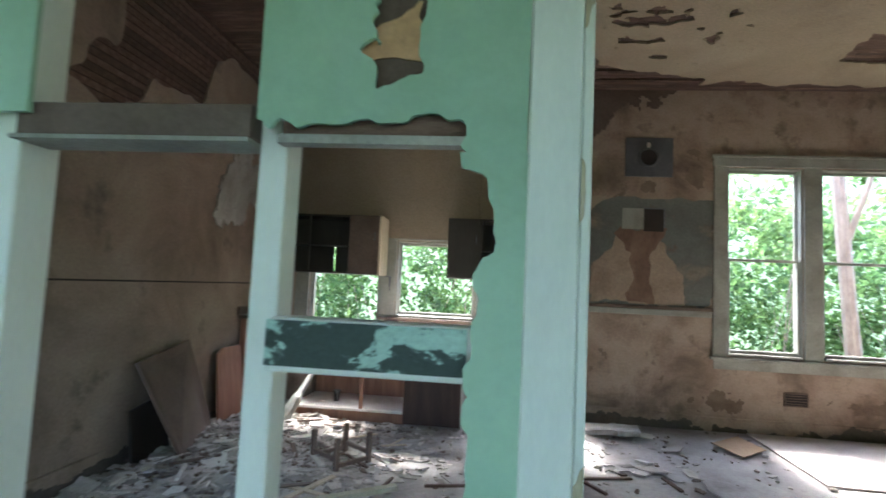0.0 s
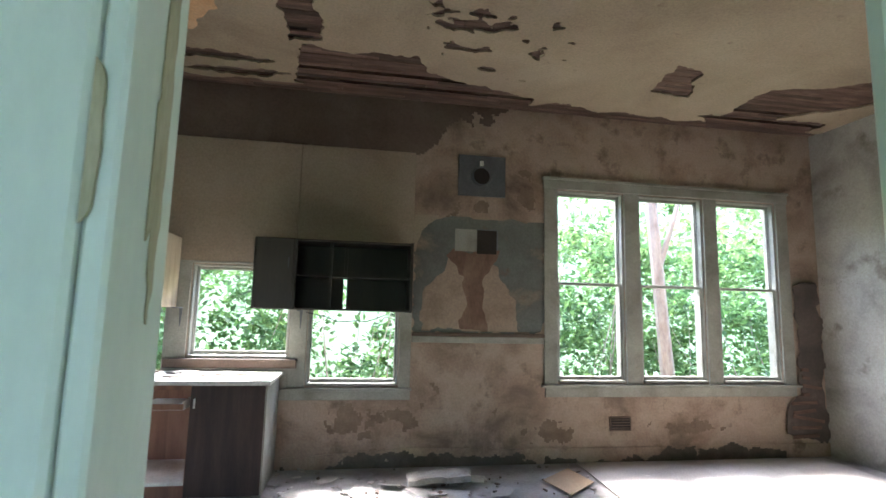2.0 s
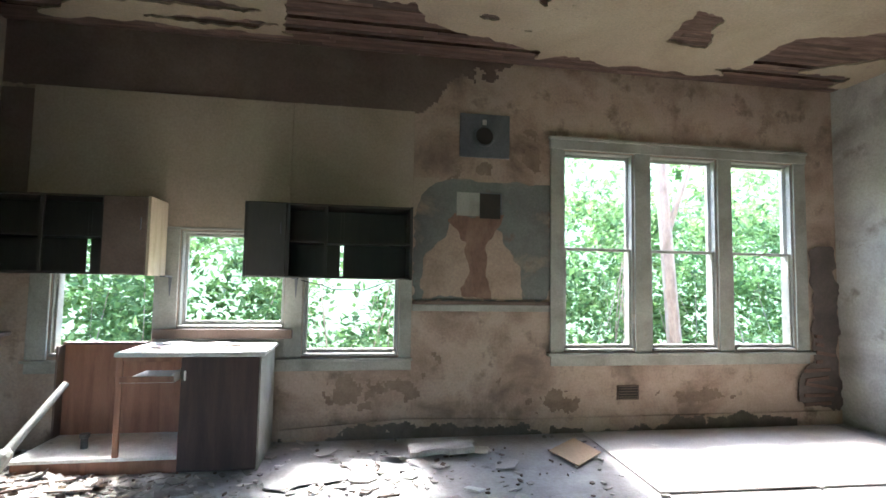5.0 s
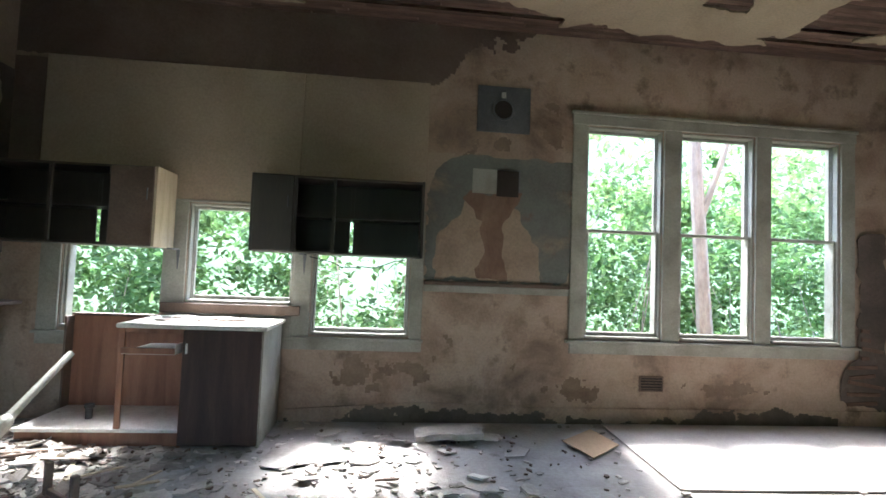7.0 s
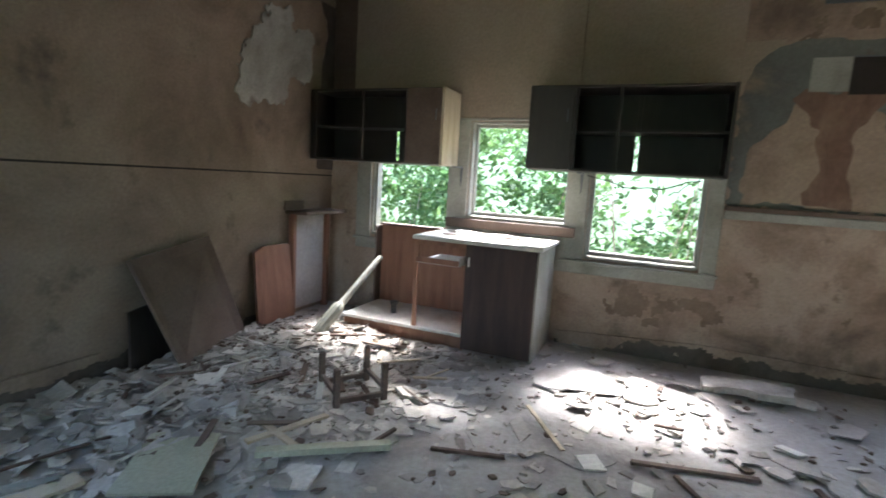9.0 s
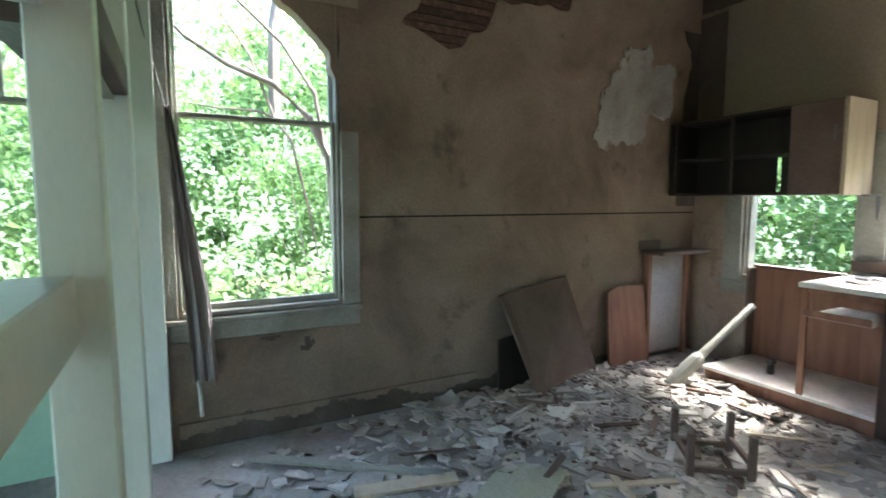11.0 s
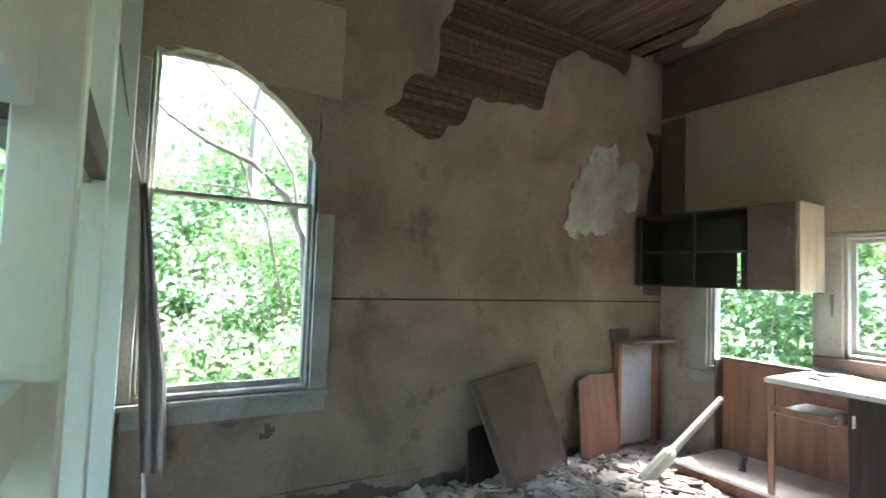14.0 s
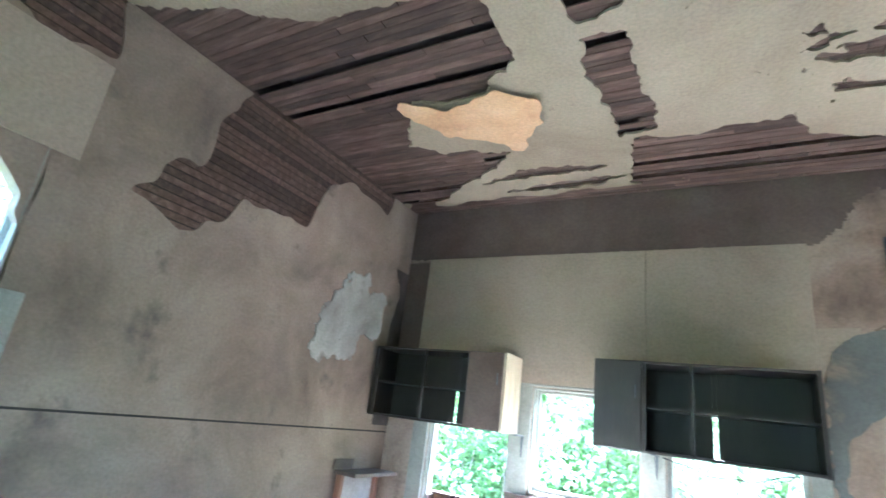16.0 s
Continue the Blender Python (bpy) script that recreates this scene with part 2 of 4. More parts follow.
def wall_with_openings(axis, a0, a1, z0, z1, d0, d1, openings):
    """A wall along axis ('x' or 'y') from a0 to a1, d0 to d1 thick, with rectangular openings (a, b, low, high) cut through."""
    bm = bmesh.new()
    us = sorted({a0, a1, *[v for o in openings for v in o[:2]]})
    vs = sorted({z0, z1, *[v for o in openings for v in o[2:]]})
    solid = {}
    for i in range(len(us) - 1):
        for j in range(len(vs) - 1):
            cu, cv = (us[i] + us[i + 1]) / 2, (vs[j] + vs[j + 1]) / 2
            solid[i, j] = not any(o[0] < cu < o[1] and o[2] < cv < o[3] for o in openings)
    cache = {}

    def vert(i, d, j):
        key = (i, d, j)
        if key not in cache:
            p = (us[i], d, vs[j]) if axis == "x" else (d, us[i], vs[j])
            cache[key] = bm.verts.new(p)
        return cache[key]
    for (i, j), s in solid.items():
        if not s:
            continue
        for d in (d0, d1):
            bm.faces.new([vert(i, d, j), vert(i + 1, d, j), vert(i + 1, d, j + 1), vert(i, d, j + 1)])
        for (di, dj), (p, q) in {(-1, 0): ((i, j), (i, j + 1)), (1, 0): ((i + 1, j), (i + 1, j + 1)), (0, -1): ((i, j), (i + 1, j)), (0, 1): ((i, j + 1), (i + 1, j + 1))}.items():
            if not solid.get((i + di, j + dj), False):
                bm.faces.new([vert(p[0], d0, p[1]), vert(q[0], d0, q[1]), vert(q[0], d1, q[1]), vert(p[0], d1, p[1])])
    return bm


def ragged_sheet(org, U, V, nu, nv, step, keep, thick, jitter=0.35, smooth=3):
    """A thin layer (plaster, paper, paint) with torn edges: cells of the grid are left out where keep(u, v) is false."""
    org, U, V = Vector(org), Vector(U), Vector(V)
    N = U.cross(V) * thick
    bm = bmesh.new()
    ku, kv = int(round(nu / step)), int(round(nv / step))
    on = [[keep((i + 0.5) * step, (j + 0.5) * step) for j in range(kv)] for i in range(ku)]
    top, low = {}, {}

    def vert(d, i, j, off):
        if (i, j) not in d:
            h = noise.noise_vector(Vector((i * 0.37 + org.x, j * 0.37 + org.y, 3.1 + org.z)))
            fu = 0 if i in (0, ku) else jitter * step * h.x * 2
            fv = 0 if j in (0, kv) else jitter * step * h.y * 2
            d[i, j] = bm.verts.new(org + U * (i * step + fu) + V * (j * step + fv) + off)
        return d[i, j]
    zero = Vector((0, 0, 0))
    near = {}
    for i in range(ku):
        for j in range(kv):
            if on[i][j]:
                for di, dj, p, q in ((-1, 0, (i, j), (i, j + 1)), (1, 0, (i + 1, j), (i + 1, j + 1)), (0, -1, (i, j), (i + 1, j)), (0, 1, (i, j + 1), (i + 1, j + 1))):
                    a, b = i + di, j + dj
                    if 0 <= a < ku and 0 <= b < kv and not on[a][b]:
                        near.setdefault(p, []).append(q)
                        near.setdefault(q, []).append(p)
    for p in near:
        vert(top, *p, N), vert(low, *p, zero)
    for _ in range(smooth):
        for d in (top, low):
            moved = {p: (d[p].co * 0.4 + 0.6 * sum((d[q].co for q in qs), zero) / len(qs)) for p, qs in near.items() if 0 < p[0] < ku and 0 < p[1] < kv and len(qs) == 2}
            for p, co in moved.items():
                d[p].co = co
    for i in range(ku):
        for j in range(kv):
            if not on[i][j]:
                continue
            bm.faces.new([vert(top, a, b, N) for a, b in ((i, j), (i + 1, j), (i + 1, j + 1), (i, j + 1))])
            for di, dj, p, q in ((-1, 0, (i, j + 1), (i, j)), (1, 0, (i + 1, j), (i + 1, j + 1)), (0, -1, (i, j), (i + 1, j)), (0, 1, (i + 1, j + 1), (i, j + 1))):
                a, b = i + di, j + dj
                if not (0 <= a < ku and 0 <= b < kv and on[a][b]):
                    bm.faces.new((vert(low, *p, zero), vert(low, *q, zero), vert(top, *q, N), vert(top, *p, N)))
    return bm


def in_poly(x, y, pts):
    c = False
    for i in range(len(pts)):
        (x0, y0), (x1, y1) = pts[i], pts[i - 1]
        if (y0 > y) != (y1 > y) and x < (x1 - x0) * (y - y0) / (y1 - y0) + x0:
            c = not c
    return c


def ragged(x, y, s, seed=0.0):
    """Fractal unevenness for stains and flaking, about -1 to 1."""
    return sum(noise.noise(Vector((x * s * f, y * s * f, seed + f))) / f ** 0.7 for f in (1.0, 2.1, 4.3, 8.9)) * 0.6


def wob(x, y, s, a):
    """Uneven offset used to tear edges."""
    v = noise.noise_vector(Vector((x * s, y * s, 0.7)))
    w = noise.noise_vector(Vector((x * s * 3.1, y * s * 3.1, 5.7)))
    return x + a * (v.x + 0.5 * w.x), y + a * (v.y + 0.5 * w.y)


# ---- plan ----
XR, H, YP0, YP1, YS = 7.95, 3.52, -4.44, -4.30, -8.4
TRI = [(4.89, 5.62), (5.80, 6.54), (6.71, 7.43)]
TRI_Z = (0.76, 2.70)
KIT = [(0.47, 1.27, 0.74), (1.44, 2.31, 0.97), (2.47, 3.31, 0.73)]
KIT_TOP = 1.80

floor = tagged(part("floor", box(0, YS, -0.12, XR, 0, 0), FLOORM), "dusty grey worn floor strewn with rubble", "floor", kind="structure")
north = tagged(part("wall_north", wall_with_openings("x", -0.2, XR + 0.2, -0.12, H + 0.3, 0.0, 0.16, [(a, b, *TRI_Z) for a, b in TRI] + [(a, b, z, KIT_TOP) for a, b, z in KIT]), PLASTER), "stained tan plaster wall with two window groups", "wall", kind="structure")
WIN_Y, HALL_Y = (-4.17, -3.28), (-5.52, -4.62)
west = tagged(part("wall_west", wall_with_openings("y", YS, 0.0, -0.12, H + 0.3, -0.16, -0.02, [(*WIN_Y, 0.74, 2.62), (*HALL_Y, 0.78, 2.62)]), VOID), "plaster wall with fallen patches showing lath", "wall", kind="structure")
# the east opening lies out of view, added to let light onto the partition
tagged(part("wall_east", wall_with_openings("y", YS, 0.0, -0.12, H + 0.3, XR, XR + 0.16, [(-7.6, -5.0, 0.5, 2.7)]), PLASTER_E), "pale stained plaster wall", "wall", kind="structure")
# unseen closing wall; both its openings are added to brighten the front room
tagged(part("wall_south", wall_with_openings("x", -0.16, XR + 0.16, -0.12, H + 0.3, YS - 0.16, YS, [(0.85, 2.85, 0.45, 2.7), (4.9, 6.9, 0.45, 2.7)]), GREEN), "unseen green wall closing the front room, openings added for light", "wall", kind="structure")


# plaster layer of the west wall, fallen off in places
PATCHES_W = [
    [(-2.86, 2.46), (-2.62, 2.80), (-2.46, 2.80), (-2.48, 3.2), (-2.2, 3.6), (-0.4, 3.6), (-0.5, 3.30), (-0.9, 3.38), (-1.33, 3.28), (-1.45, 2.95), (-1.53, 2.76), (-1.78, 2.76), (-2.13, 2.74), (-2.25, 2.52), (-2.52, 2.38)],
    [(-3.66, 3.6), (-3.66, 3.14), (-3.4, 3.10), (-3.18, 3.10), (-3.20, 3.4), (-3.28, 3.6)],
]


def west_keep(u, v):
    y, z = YS + u, v
    yy, zz = wob(y, z, 5.0, 0.05)
    if any(in_poly(yy, zz, p) for p in PATCHES_W):
        return False
    if WIN_Y[0] < y < WIN_Y[1] and 0.74 < z < 2.62 or HALL_Y[0] < y < HALL_Y[1] and 0.78 < z < 2.62:
        return False
    return True


def slice_west(y0, y1, name, material, label):
    bm = ragged_sheet((-0.02, y0, 0), (0, 1, 0), (0, 0, 1), y1 - y0, H, 0.03, lambda u, v: west_keep(u + y0 - YS, v), 0.02)
    return tagged(part(name, bm, material), label, "wall plaster", kind="structure")


slice_west(-4.32, 0.0, "plaster_west", PLASTER_W, "grey-tan cracked plaster with broken holes")
slice_west(YS, -4.32, "plaster_west_hall", GREEN, "green painted plaster of the front room")
bm = bmesh.new()
k = 0
for z in np.arange(2.3, H, 0.052):
    box(-0.05, -3.6 if z > 2.66 else -3.2, z, -0.012, -0.3, z + 0.04 + 0.006 * random.random(), bm=bm, m=pose(0, 0, 0.004 * random.random()))
tagged(part("lath_west", bm, LATH, west), kind="stuff")
# rounded plaster corner left in the window head
arc = [(-3.95, 2.66), (-3.90, 2.615), (-3.80, 2.60), (-3.62, 2.50), (-3.45, 2.36), (-3.33, 2.24), (-3.285, 2.05), (-3.25, 2.0), (-3.25, 2.66)]
part("plaster_corner", ragged_sheet((-0.10, -4.0, 1.98), (0, 1, 0), (0, 0, 1), 0.725, 0.645, 0.025, lambda u, v: in_poly(*wob(u - 4.0, v + 1.98, 9, 0.015), arc), 0.098), PLASTER_W, west)
part("head_fragment", ragged_sheet((-0.09, -4.17, 2.50), (0, 1, 0), (0, 0, 1), 0.3, 0.125, 0.025, lambda u, v: v > 0.10 - 0.05 * math.sin(u * 22) * (1 - u / 0.3), 0.088), PLASTER_W, west)
part("head_board", ragged_sheet((0.004, -4.28, 2.50), (0, 1, 0), (0, 0, 1), 1.12, 0.60, 0.025, lambda u, v: v < 0.58 and not (u < 1.0 and in_poly(u - 4.28, v + 2.5, [(-4.17, 2.4), (-4.17, 2.58), (-4.0, 2.6), (-3.80, 2.585), (-3.62, 2.49), (-3.5, 2.4)])), 0.012, 0.2), PANELBOARD, west, "pale painted board over the window head")
part("wall_groove", box(-0.001, -3.16, 1.258, 0.006, -0.01, 1.27), VOID, west)

# ceiling: lath, with a torn plaster layer under it
CP = [
    [(0.0, -3.5), (0.45, -3.4), (1.2, -2.95), (2.11, -2.85), (2.08, -2.3), (1.75, -2.05), (1.5, -2.0), (1.25, -2.15), (0.95, -1.6), (1.15, -1.45), (1.7, -1.28), (1.5, -1.12), (1.2, -0.95), (0.9, -0.75), (0.5, -0.5), (0.0, -0.6)],
    [(1.2, -0.86), (1.6, -0.98), (2.35, -0.92), (2.35, -0.86), (1.7, -0.83)], [(1.3, -0.62), (2.2, -0.72), (2.45, -0.66), (2.0, -0.55)],
    [(2.48, -2.35), (2.72, -2.33), (2.74, -1.33), (2.49, -1.28)], [(2.48, -2.9), (2.76, -2.9), (2.74, -2.45), (2.5, -2.42)],
    [(2.62, -1.24), (2.95, -1.18), (3.55, -1.25), (3.62, -0.95), (4.2, -0.8), (4.75, -0.66), (4.72, -0.3), (4.0, -0.35), (3.0, -0.4), (2.45, -0.55), (2.5, -0.95)],
    [(4.72, -0.35), (4.95, -0.60), (5.59, -0.48), (5.6, -0.25), (6.4, -0.22), (7.9, -0.22), (7.95, 0.0), (0, 0), (0, -0.35), (2.5, -0.3)],
    [(5.71, -1.05), (6.09, -0.97), (5.97, -1.49), (5.66, -1.54)],
    [(6.5, -0.62), (6.79, -0.72), (6.7, -1.1), (6.79, -1.33), (7.3, -1.5), (7.95, -1.9), (7.95, -1.2), (7.3, -0.72), (7.95, -0.75), (7.95, -0.2), (7.0, -0.3)],
]


def ceil_keep(u, v):
    x, y = u, -4.44 + v
    xx, yy = wob(x, y, 4.0, 0.05)
    xx, yy = wob(xx, yy, 13.0, 0.025)
    if any(in_poly(xx + 0.2, yy - 0.3, p) for p in CP) or y > -0.2 - 0.1 * noise.noise(Vector((x * 3, 0, 0))):
        return False
    n1 = ragged(x, y * 1.2, 5.5, 9.0)
    near = math.exp(-(((x - 3.62) / 0.55) ** 2 + ((y + 1.55) / 0.24) ** 2)) + 0.62 * math.exp(-(((x - 3.9) / 1.0) ** 2 + ((y + 1.05) / 0.55) ** 2))
    return n1 < 0.63 - 0.56 * near


bm = ragged_sheet((0, -4.44, H), (1, 0, 0), (0, 1, 0), XR, 4.44, 0.022, ceil_keep, -0.018, 0.4, 1)
for y in np.arange(-4.44, 0.0, 0.055):
    if random.random() < 0.04:
        continue
    x = -0.1
    while x < XR:
        ln = random.uniform(0.7, 1.6)
        if not (0.3 < x < 1.3 and -1.4 < y < -0.9 and random.random() < 0.6):
            box(x, y, H + 0.002 + 0.004 * random.random(), min(x + ln, XR), y + 0.051, H + 0.012, bm=bm)
        x += ln + 0.006
ceiling = part("ceiling", bm, CEIL)
ceiling.data.materials.append(LATH)
for p in ceiling.data.polygons:
    if min(ceiling.data.vertices[v].co.z for v in p.vertices) > H + 0.001:
        p.material_index = 1
tagged(ceiling, "cream plaster ceiling with fallen patches baring lath", "ceiling", kind="structure")
tagged(part("ceiling_hall", box(-0.1, YS, H - 0.02, XR + 0.1, -4.44, H + 0.05), CEIL), "cream plaster ceiling of the front room", "ceiling", kind="structure")
# unseen slab, added so no sky leaks through the gaps in the lath
tagged(part("roof", box(-0.25, YS - 0.25, H + 0.3, XR + 0.25, 0.25, H + 0.36), VOID), "unseen dark slab added over the rooms to block the sky", "roof", kind="structure")
peel = tagged(part("peeling_paper", ragged_sheet((0.95, -1.9, H - 0.045), (1, 0, -0.02), (0, 1, 0.02), 1.0, 1.0, 0.025, lambda u, v: in_poly(*wob(u, v, 9, 0.05), [(0.0, 0.08), (0.12, 0.02), (0.3, 0.2), (0.75, 0.1), (0.98, 0.26), (0.9, 0.5), (0.62, 0.92), (0.5, 0.7), (0.17, 0.5), (0.05, 0.3)]), -0.006), PEEL), "torn orange-brown backing paper hanging from ceiling", "torn paper")

# ---- partition between the front room and the kitchen ----
part_w = thing("partition", "green painted stud partition, stripped open in places", "wall", (-0.045, 0.025, 0), kind="structure")


def green_keep(u, v):
    x, z = 2.03 + u, 1.62 + v
    xx, zz = wob(*wob(x, z, 9.0, 0.025), 31.0, 0.008)
    if in_poly(xx, zz, [(2.22, 1.84), (2.30, 1.86), (2.33, 2.3), (2.39, 2.3), (2.39, 1.79), (2.30, 1.75), (2.29, 1.81)]):
        return False
    return zz > 1.685 or xx > 2.50


def strip_keep(u, v):
    x, z = 2.48 + u, v
    xx, zz = wob(x, z, 8.0, 0.02)
    return xx > 2.50 if zz > 1.585 else xx > (2.565 if zz > 1.40 else 2.535)


part("green_sheet", ragged_sheet((2.03, YP0 + 0.012, 1.62), (1, 0, 0), (0, 0, 1), 0.60, H - 1.64, 0.012, green_keep, 0.012, 0.4, 1), GREEN, part_w)
part("green_strip", ragged_sheet((2.48, YP0 + 0.012, 0.0), (1, 0, 0), (0, 0, 1), 0.156, 1.62, 0.012, strip_keep, 0.012, 0.4, 1), GREEN, part_w)
part("backing_board", box(2.05, YP0 + 0.03, 1.76, 2.64, YP0 + 0.045, H - 0.02), SLAB, part_w)
part("torn_paper", ragged_sheet((2.22, YP0 + 0.026, 1.82), (1, 0, 0), (0, 0, 1), 0.18, 0.15, 0.01, lambda u, v: in_poly(*wob(u, v, 14, 0.02), [(0.02, 0.02), (0.17, 0.0), (0.17, 0.15), (0.1, 0.12), (0.06, 0.09)]), 0.003), PEEL, part_w, "torn orange paper in the hole")
part("stud", box(2.01, -4.375, 0, 2.078, -4.285, H - 0.02, bevel=0.004), PALE, part_w)
part("stud", box(1.31, -4.40, 0, 1.41, -4.285, H - 0.02, bevel=0.004), PALE, part_w)
part("stud", box(0.05, YP0 + 0.02, 0, 0.15, -4.26, H - 0.02, bevel=0.004), PALE, part_w)
part("header", box(1.412, YP0 + 0.02, 1.65, 2.008, -4.285, 1.73, bevel=0.004), SLAB, part_w)
part("header_edge", box(1.412, YP0 + 0.006, 1.638, 2.008, YP1 - 0.02, 1.648), TRIM, part_w)
part("header", box(2.08, YP0 + 0.042, 1.657, 2.604, -4.345, 1.86, bevel=0.004), PALE, part_w)
part("header_face", box(2.08, YP0 + 0.025, 1.657, 2.604, YP0 + 0.041, 1.758), LATH, part_w, "dark bare wood strip")
part("header_edge", box(2.08, YP0 + 0.002, 1.635, 2.50, -4.40, 1.655), TRIM, part_w)
part("green_panel", box(0.152, YP0, 1.70, 1.46, YP0 + 0.014, H - 0.02), GREEN, part_w)
part("rail_board", box(2.08, YP0 + 0.022, 1.13, 2.604, -4.33, 1.248, bevel=0.004), PALE, part_w)
part("rail_facing", box(2.08, YP0 + 0.012, 1.145, 2.52, YP0 + 0.021, 1.244), TEAL, part_w, "teal facing with flaked dark paint")
part("door_casing", box(2.632, YP0 - 0.004, 0, 2.741, YP0 + 0.022, H - 0.02, bevel=0.005), PALE, part_w)
part("stud", box(2.606, YP0 + 0.0245, 0, 2.741, -4.36, H - 0.02, bevel=0.004), BARE, part_w)
part("door_jamb", box(2.7425, YP0 + 0.003, 0, 2.765, -4.315, 2.12, bevel=0.004), PALE, part_w)
part("stripped_strip", ragged_sheet((2.7425, YP0 + 0.002, 0.0), (1, 0, 0), (0, 0, 1), 0.02, 2.1, 0.01, lambda u, v: noise.noise(Vector((u * 30, v * 3.2, 1.0))) > -0.12, 0.004), BARE, part_w)
part("door_casing", box(3.505, YP0 - 0.004, 0, 3.70, YP0 + 0.022, H - 0.02, bevel=0.005), PALE, part_w)
part("bare_patch", ragged_sheet((2.7655, -4.376, 1.385), (0, 1, 0), (0, 0, 1), 0.035, 0.72, 0.005, lambda u, v: v > 0.06 + 0.05 * math.sin(u * 260) and 0.002 < wob(u, v, 12, 0.004)[0] < 0.031, 0.0015), BARE, part_w, "bare stripped wood patch")
part("door_head", box(2.74, YP0 + 0.002, 2.14, 3.503, YP1 - 0.002, H - 0.02), GREEN, part_w)
part("green_panel", box(3.702, YP0 + 0.01, 0, XR + 0.04, YP1, H - 0.02), GREEN, part_w)


# ---- windows ----
def sash_window(name, axis, a, b, z0, z1, zm, face, out, label, muntins=(), bars=()):
    """A double-hung window in an opening a..b, z0..z1. face: the wall's inner surface; out: +1 or -1, the way outdoors."""
    w = thing(name, label, "window", kind="structure")

    def bx(nm, u0, d0, v0, u1, d1, v1, m=TRIM, bev=0.004, parent=w):
        e0, e1 = sorted((face + out * d0, face + out * d1))
        dims = (u0, e0, v0, u1, e1, v1) if axis == "x" else (e0, u0, v0, e1, u1, v1)
        return part(nm, box(*dims, bevel=bev), m, parent)
    bx("jamb", a, 0.002, z0, a + 0.016, 0.15, z1)
    bx("jamb", b - 0.016, 0.002, z0, b, 0.15, z1)
    bx("jamb", a + 0.017, 0.002, z1 - 0.016, b - 0.017, 0.15, z1)
    bx("sill", a + 0.017, -0.025, z0 - 0.002, b - 0.017, 0.15, z0 + 0.022)
    for u in (a + 0.017, b - 0.027):
        bx("parting_bead", u, 0.062, z0 + 0.023, u + 0.01, 0.072, z1 - 0.017, bev=0)
    sashes = (("lower_sash", 0.022, z0 + 0.024, zm + 0.014), ("upper_sash", 0.075, zm - 0.012, z1 - 0.018)) if zm else (("sash", 0.075, z0 + 0.024, z1 - 0.018),)
    for nm, d, v0, v1 in sashes:
        s = bx(nm, a + 0.018, d, v0, a + 0.038, d + 0.035, v1)
        bx("stile", b - 0.038, d, v0, b - 0.018, d + 0.035, v1, parent=s)
        bx("rail", a + 0.039, d + 0.002, v0, b - 0.039, d + 0.033, v0 + (0.026 if nm == "upper_sash" else 0.034), parent=s)
        bx("rail", a + 0.039, d + 0.002, v1 - 0.026, b - 0.039, d + 0.033, v1, parent=s)
        if nm == "upper_sash":
            for u in muntins:
                bx("muntin", u - 0.008, d + 0.008, v0 + 0.03, u + 0.008, d + 0.026, v1 - 0.03, parent=s, bev=0)
            for v in bars:
                bx("muntin", a + 0.039, d + 0.009, v - 0.008, b - 0.039, d + 0.025, v + 0.008, parent=s, bev=0)
    return w


for a, b in TRI:
    sash_window("window_2", "x", a, b, *TRI_Z, 1.74, 0.0, 1, "tall sash window in weathered white frame")
for a, b, z in KIT:
    sash_window("window_1", "x", a, b, z, KIT_TOP, 1.42 if z < 0.9 else 0, 0.0, 1, "small kitchen sash window in weathered white frame")
sash_window("window_3", "y", *WIN_Y, 0.74, 2.62, 1.82, 0.0, -1, "sash window under a broken curved head")
sash_window("window_4", "y", *HALL_Y, 0.78, 2.62, 1.83, 0.0, -1, "front room sash window with vines growing in", (-5.28, -4.86), (2.31,))

casing = thing("casing", "weathered white window casing boards", "window trim", kind="structure")


def trim(x0, y0, z0, x1, y1, z1, m=TRIM, nm="casing_board"):
    return part(nm, box(x0, y0, z0, x1, y1, z1, bevel=0.004), m, casing)


for x0, x1 in ((4.75, 4.885), (5.625, 5.795), (6.545, 6.705), (7.435, 7.58)):
    trim(x0, -0.024, 0.742, x1, -0.001, 2.705)
trim(4.74, -0.028, 2.707, 7.59, -0.001, 2.80)
trim(4.73, -0.042, 2.801, 7.60, -0.001, 2.83)
trim(4.72, -0.055, 0.715, 7.62, -0.001, 0.741)
trim(4.76, -0.022, 0.62, 7.58, -0.001, 0.713)
for x0, x1, z in ((0.31, 0.465, 0.71), (1.275, 1.435, 0.71), (2.315, 2.465, 0.71), (3.315, 3.425, 0.71)):
    trim(x0, -0.024, z, x1, -0.001, 1.805)
trim(0.31, -0.021, 1.807, 3.43, -0.001, 1.828)
for x0, x1 in ((0.29, 1.29), (2.26, 3.44)):
    trim(x0, -0.05, 0.685, x1, -0.001, 0.708)
    trim(x0 + 0.02, -0.022, 0.60, x1 - 0.01, -0.001, 0.683)
trim(1.27, -0.07, 0.885, 2.39, -0.026, 0.965, SLAB)
trim(1.436, -0.024, 0.60, 2.314, -0.001, 0.88)
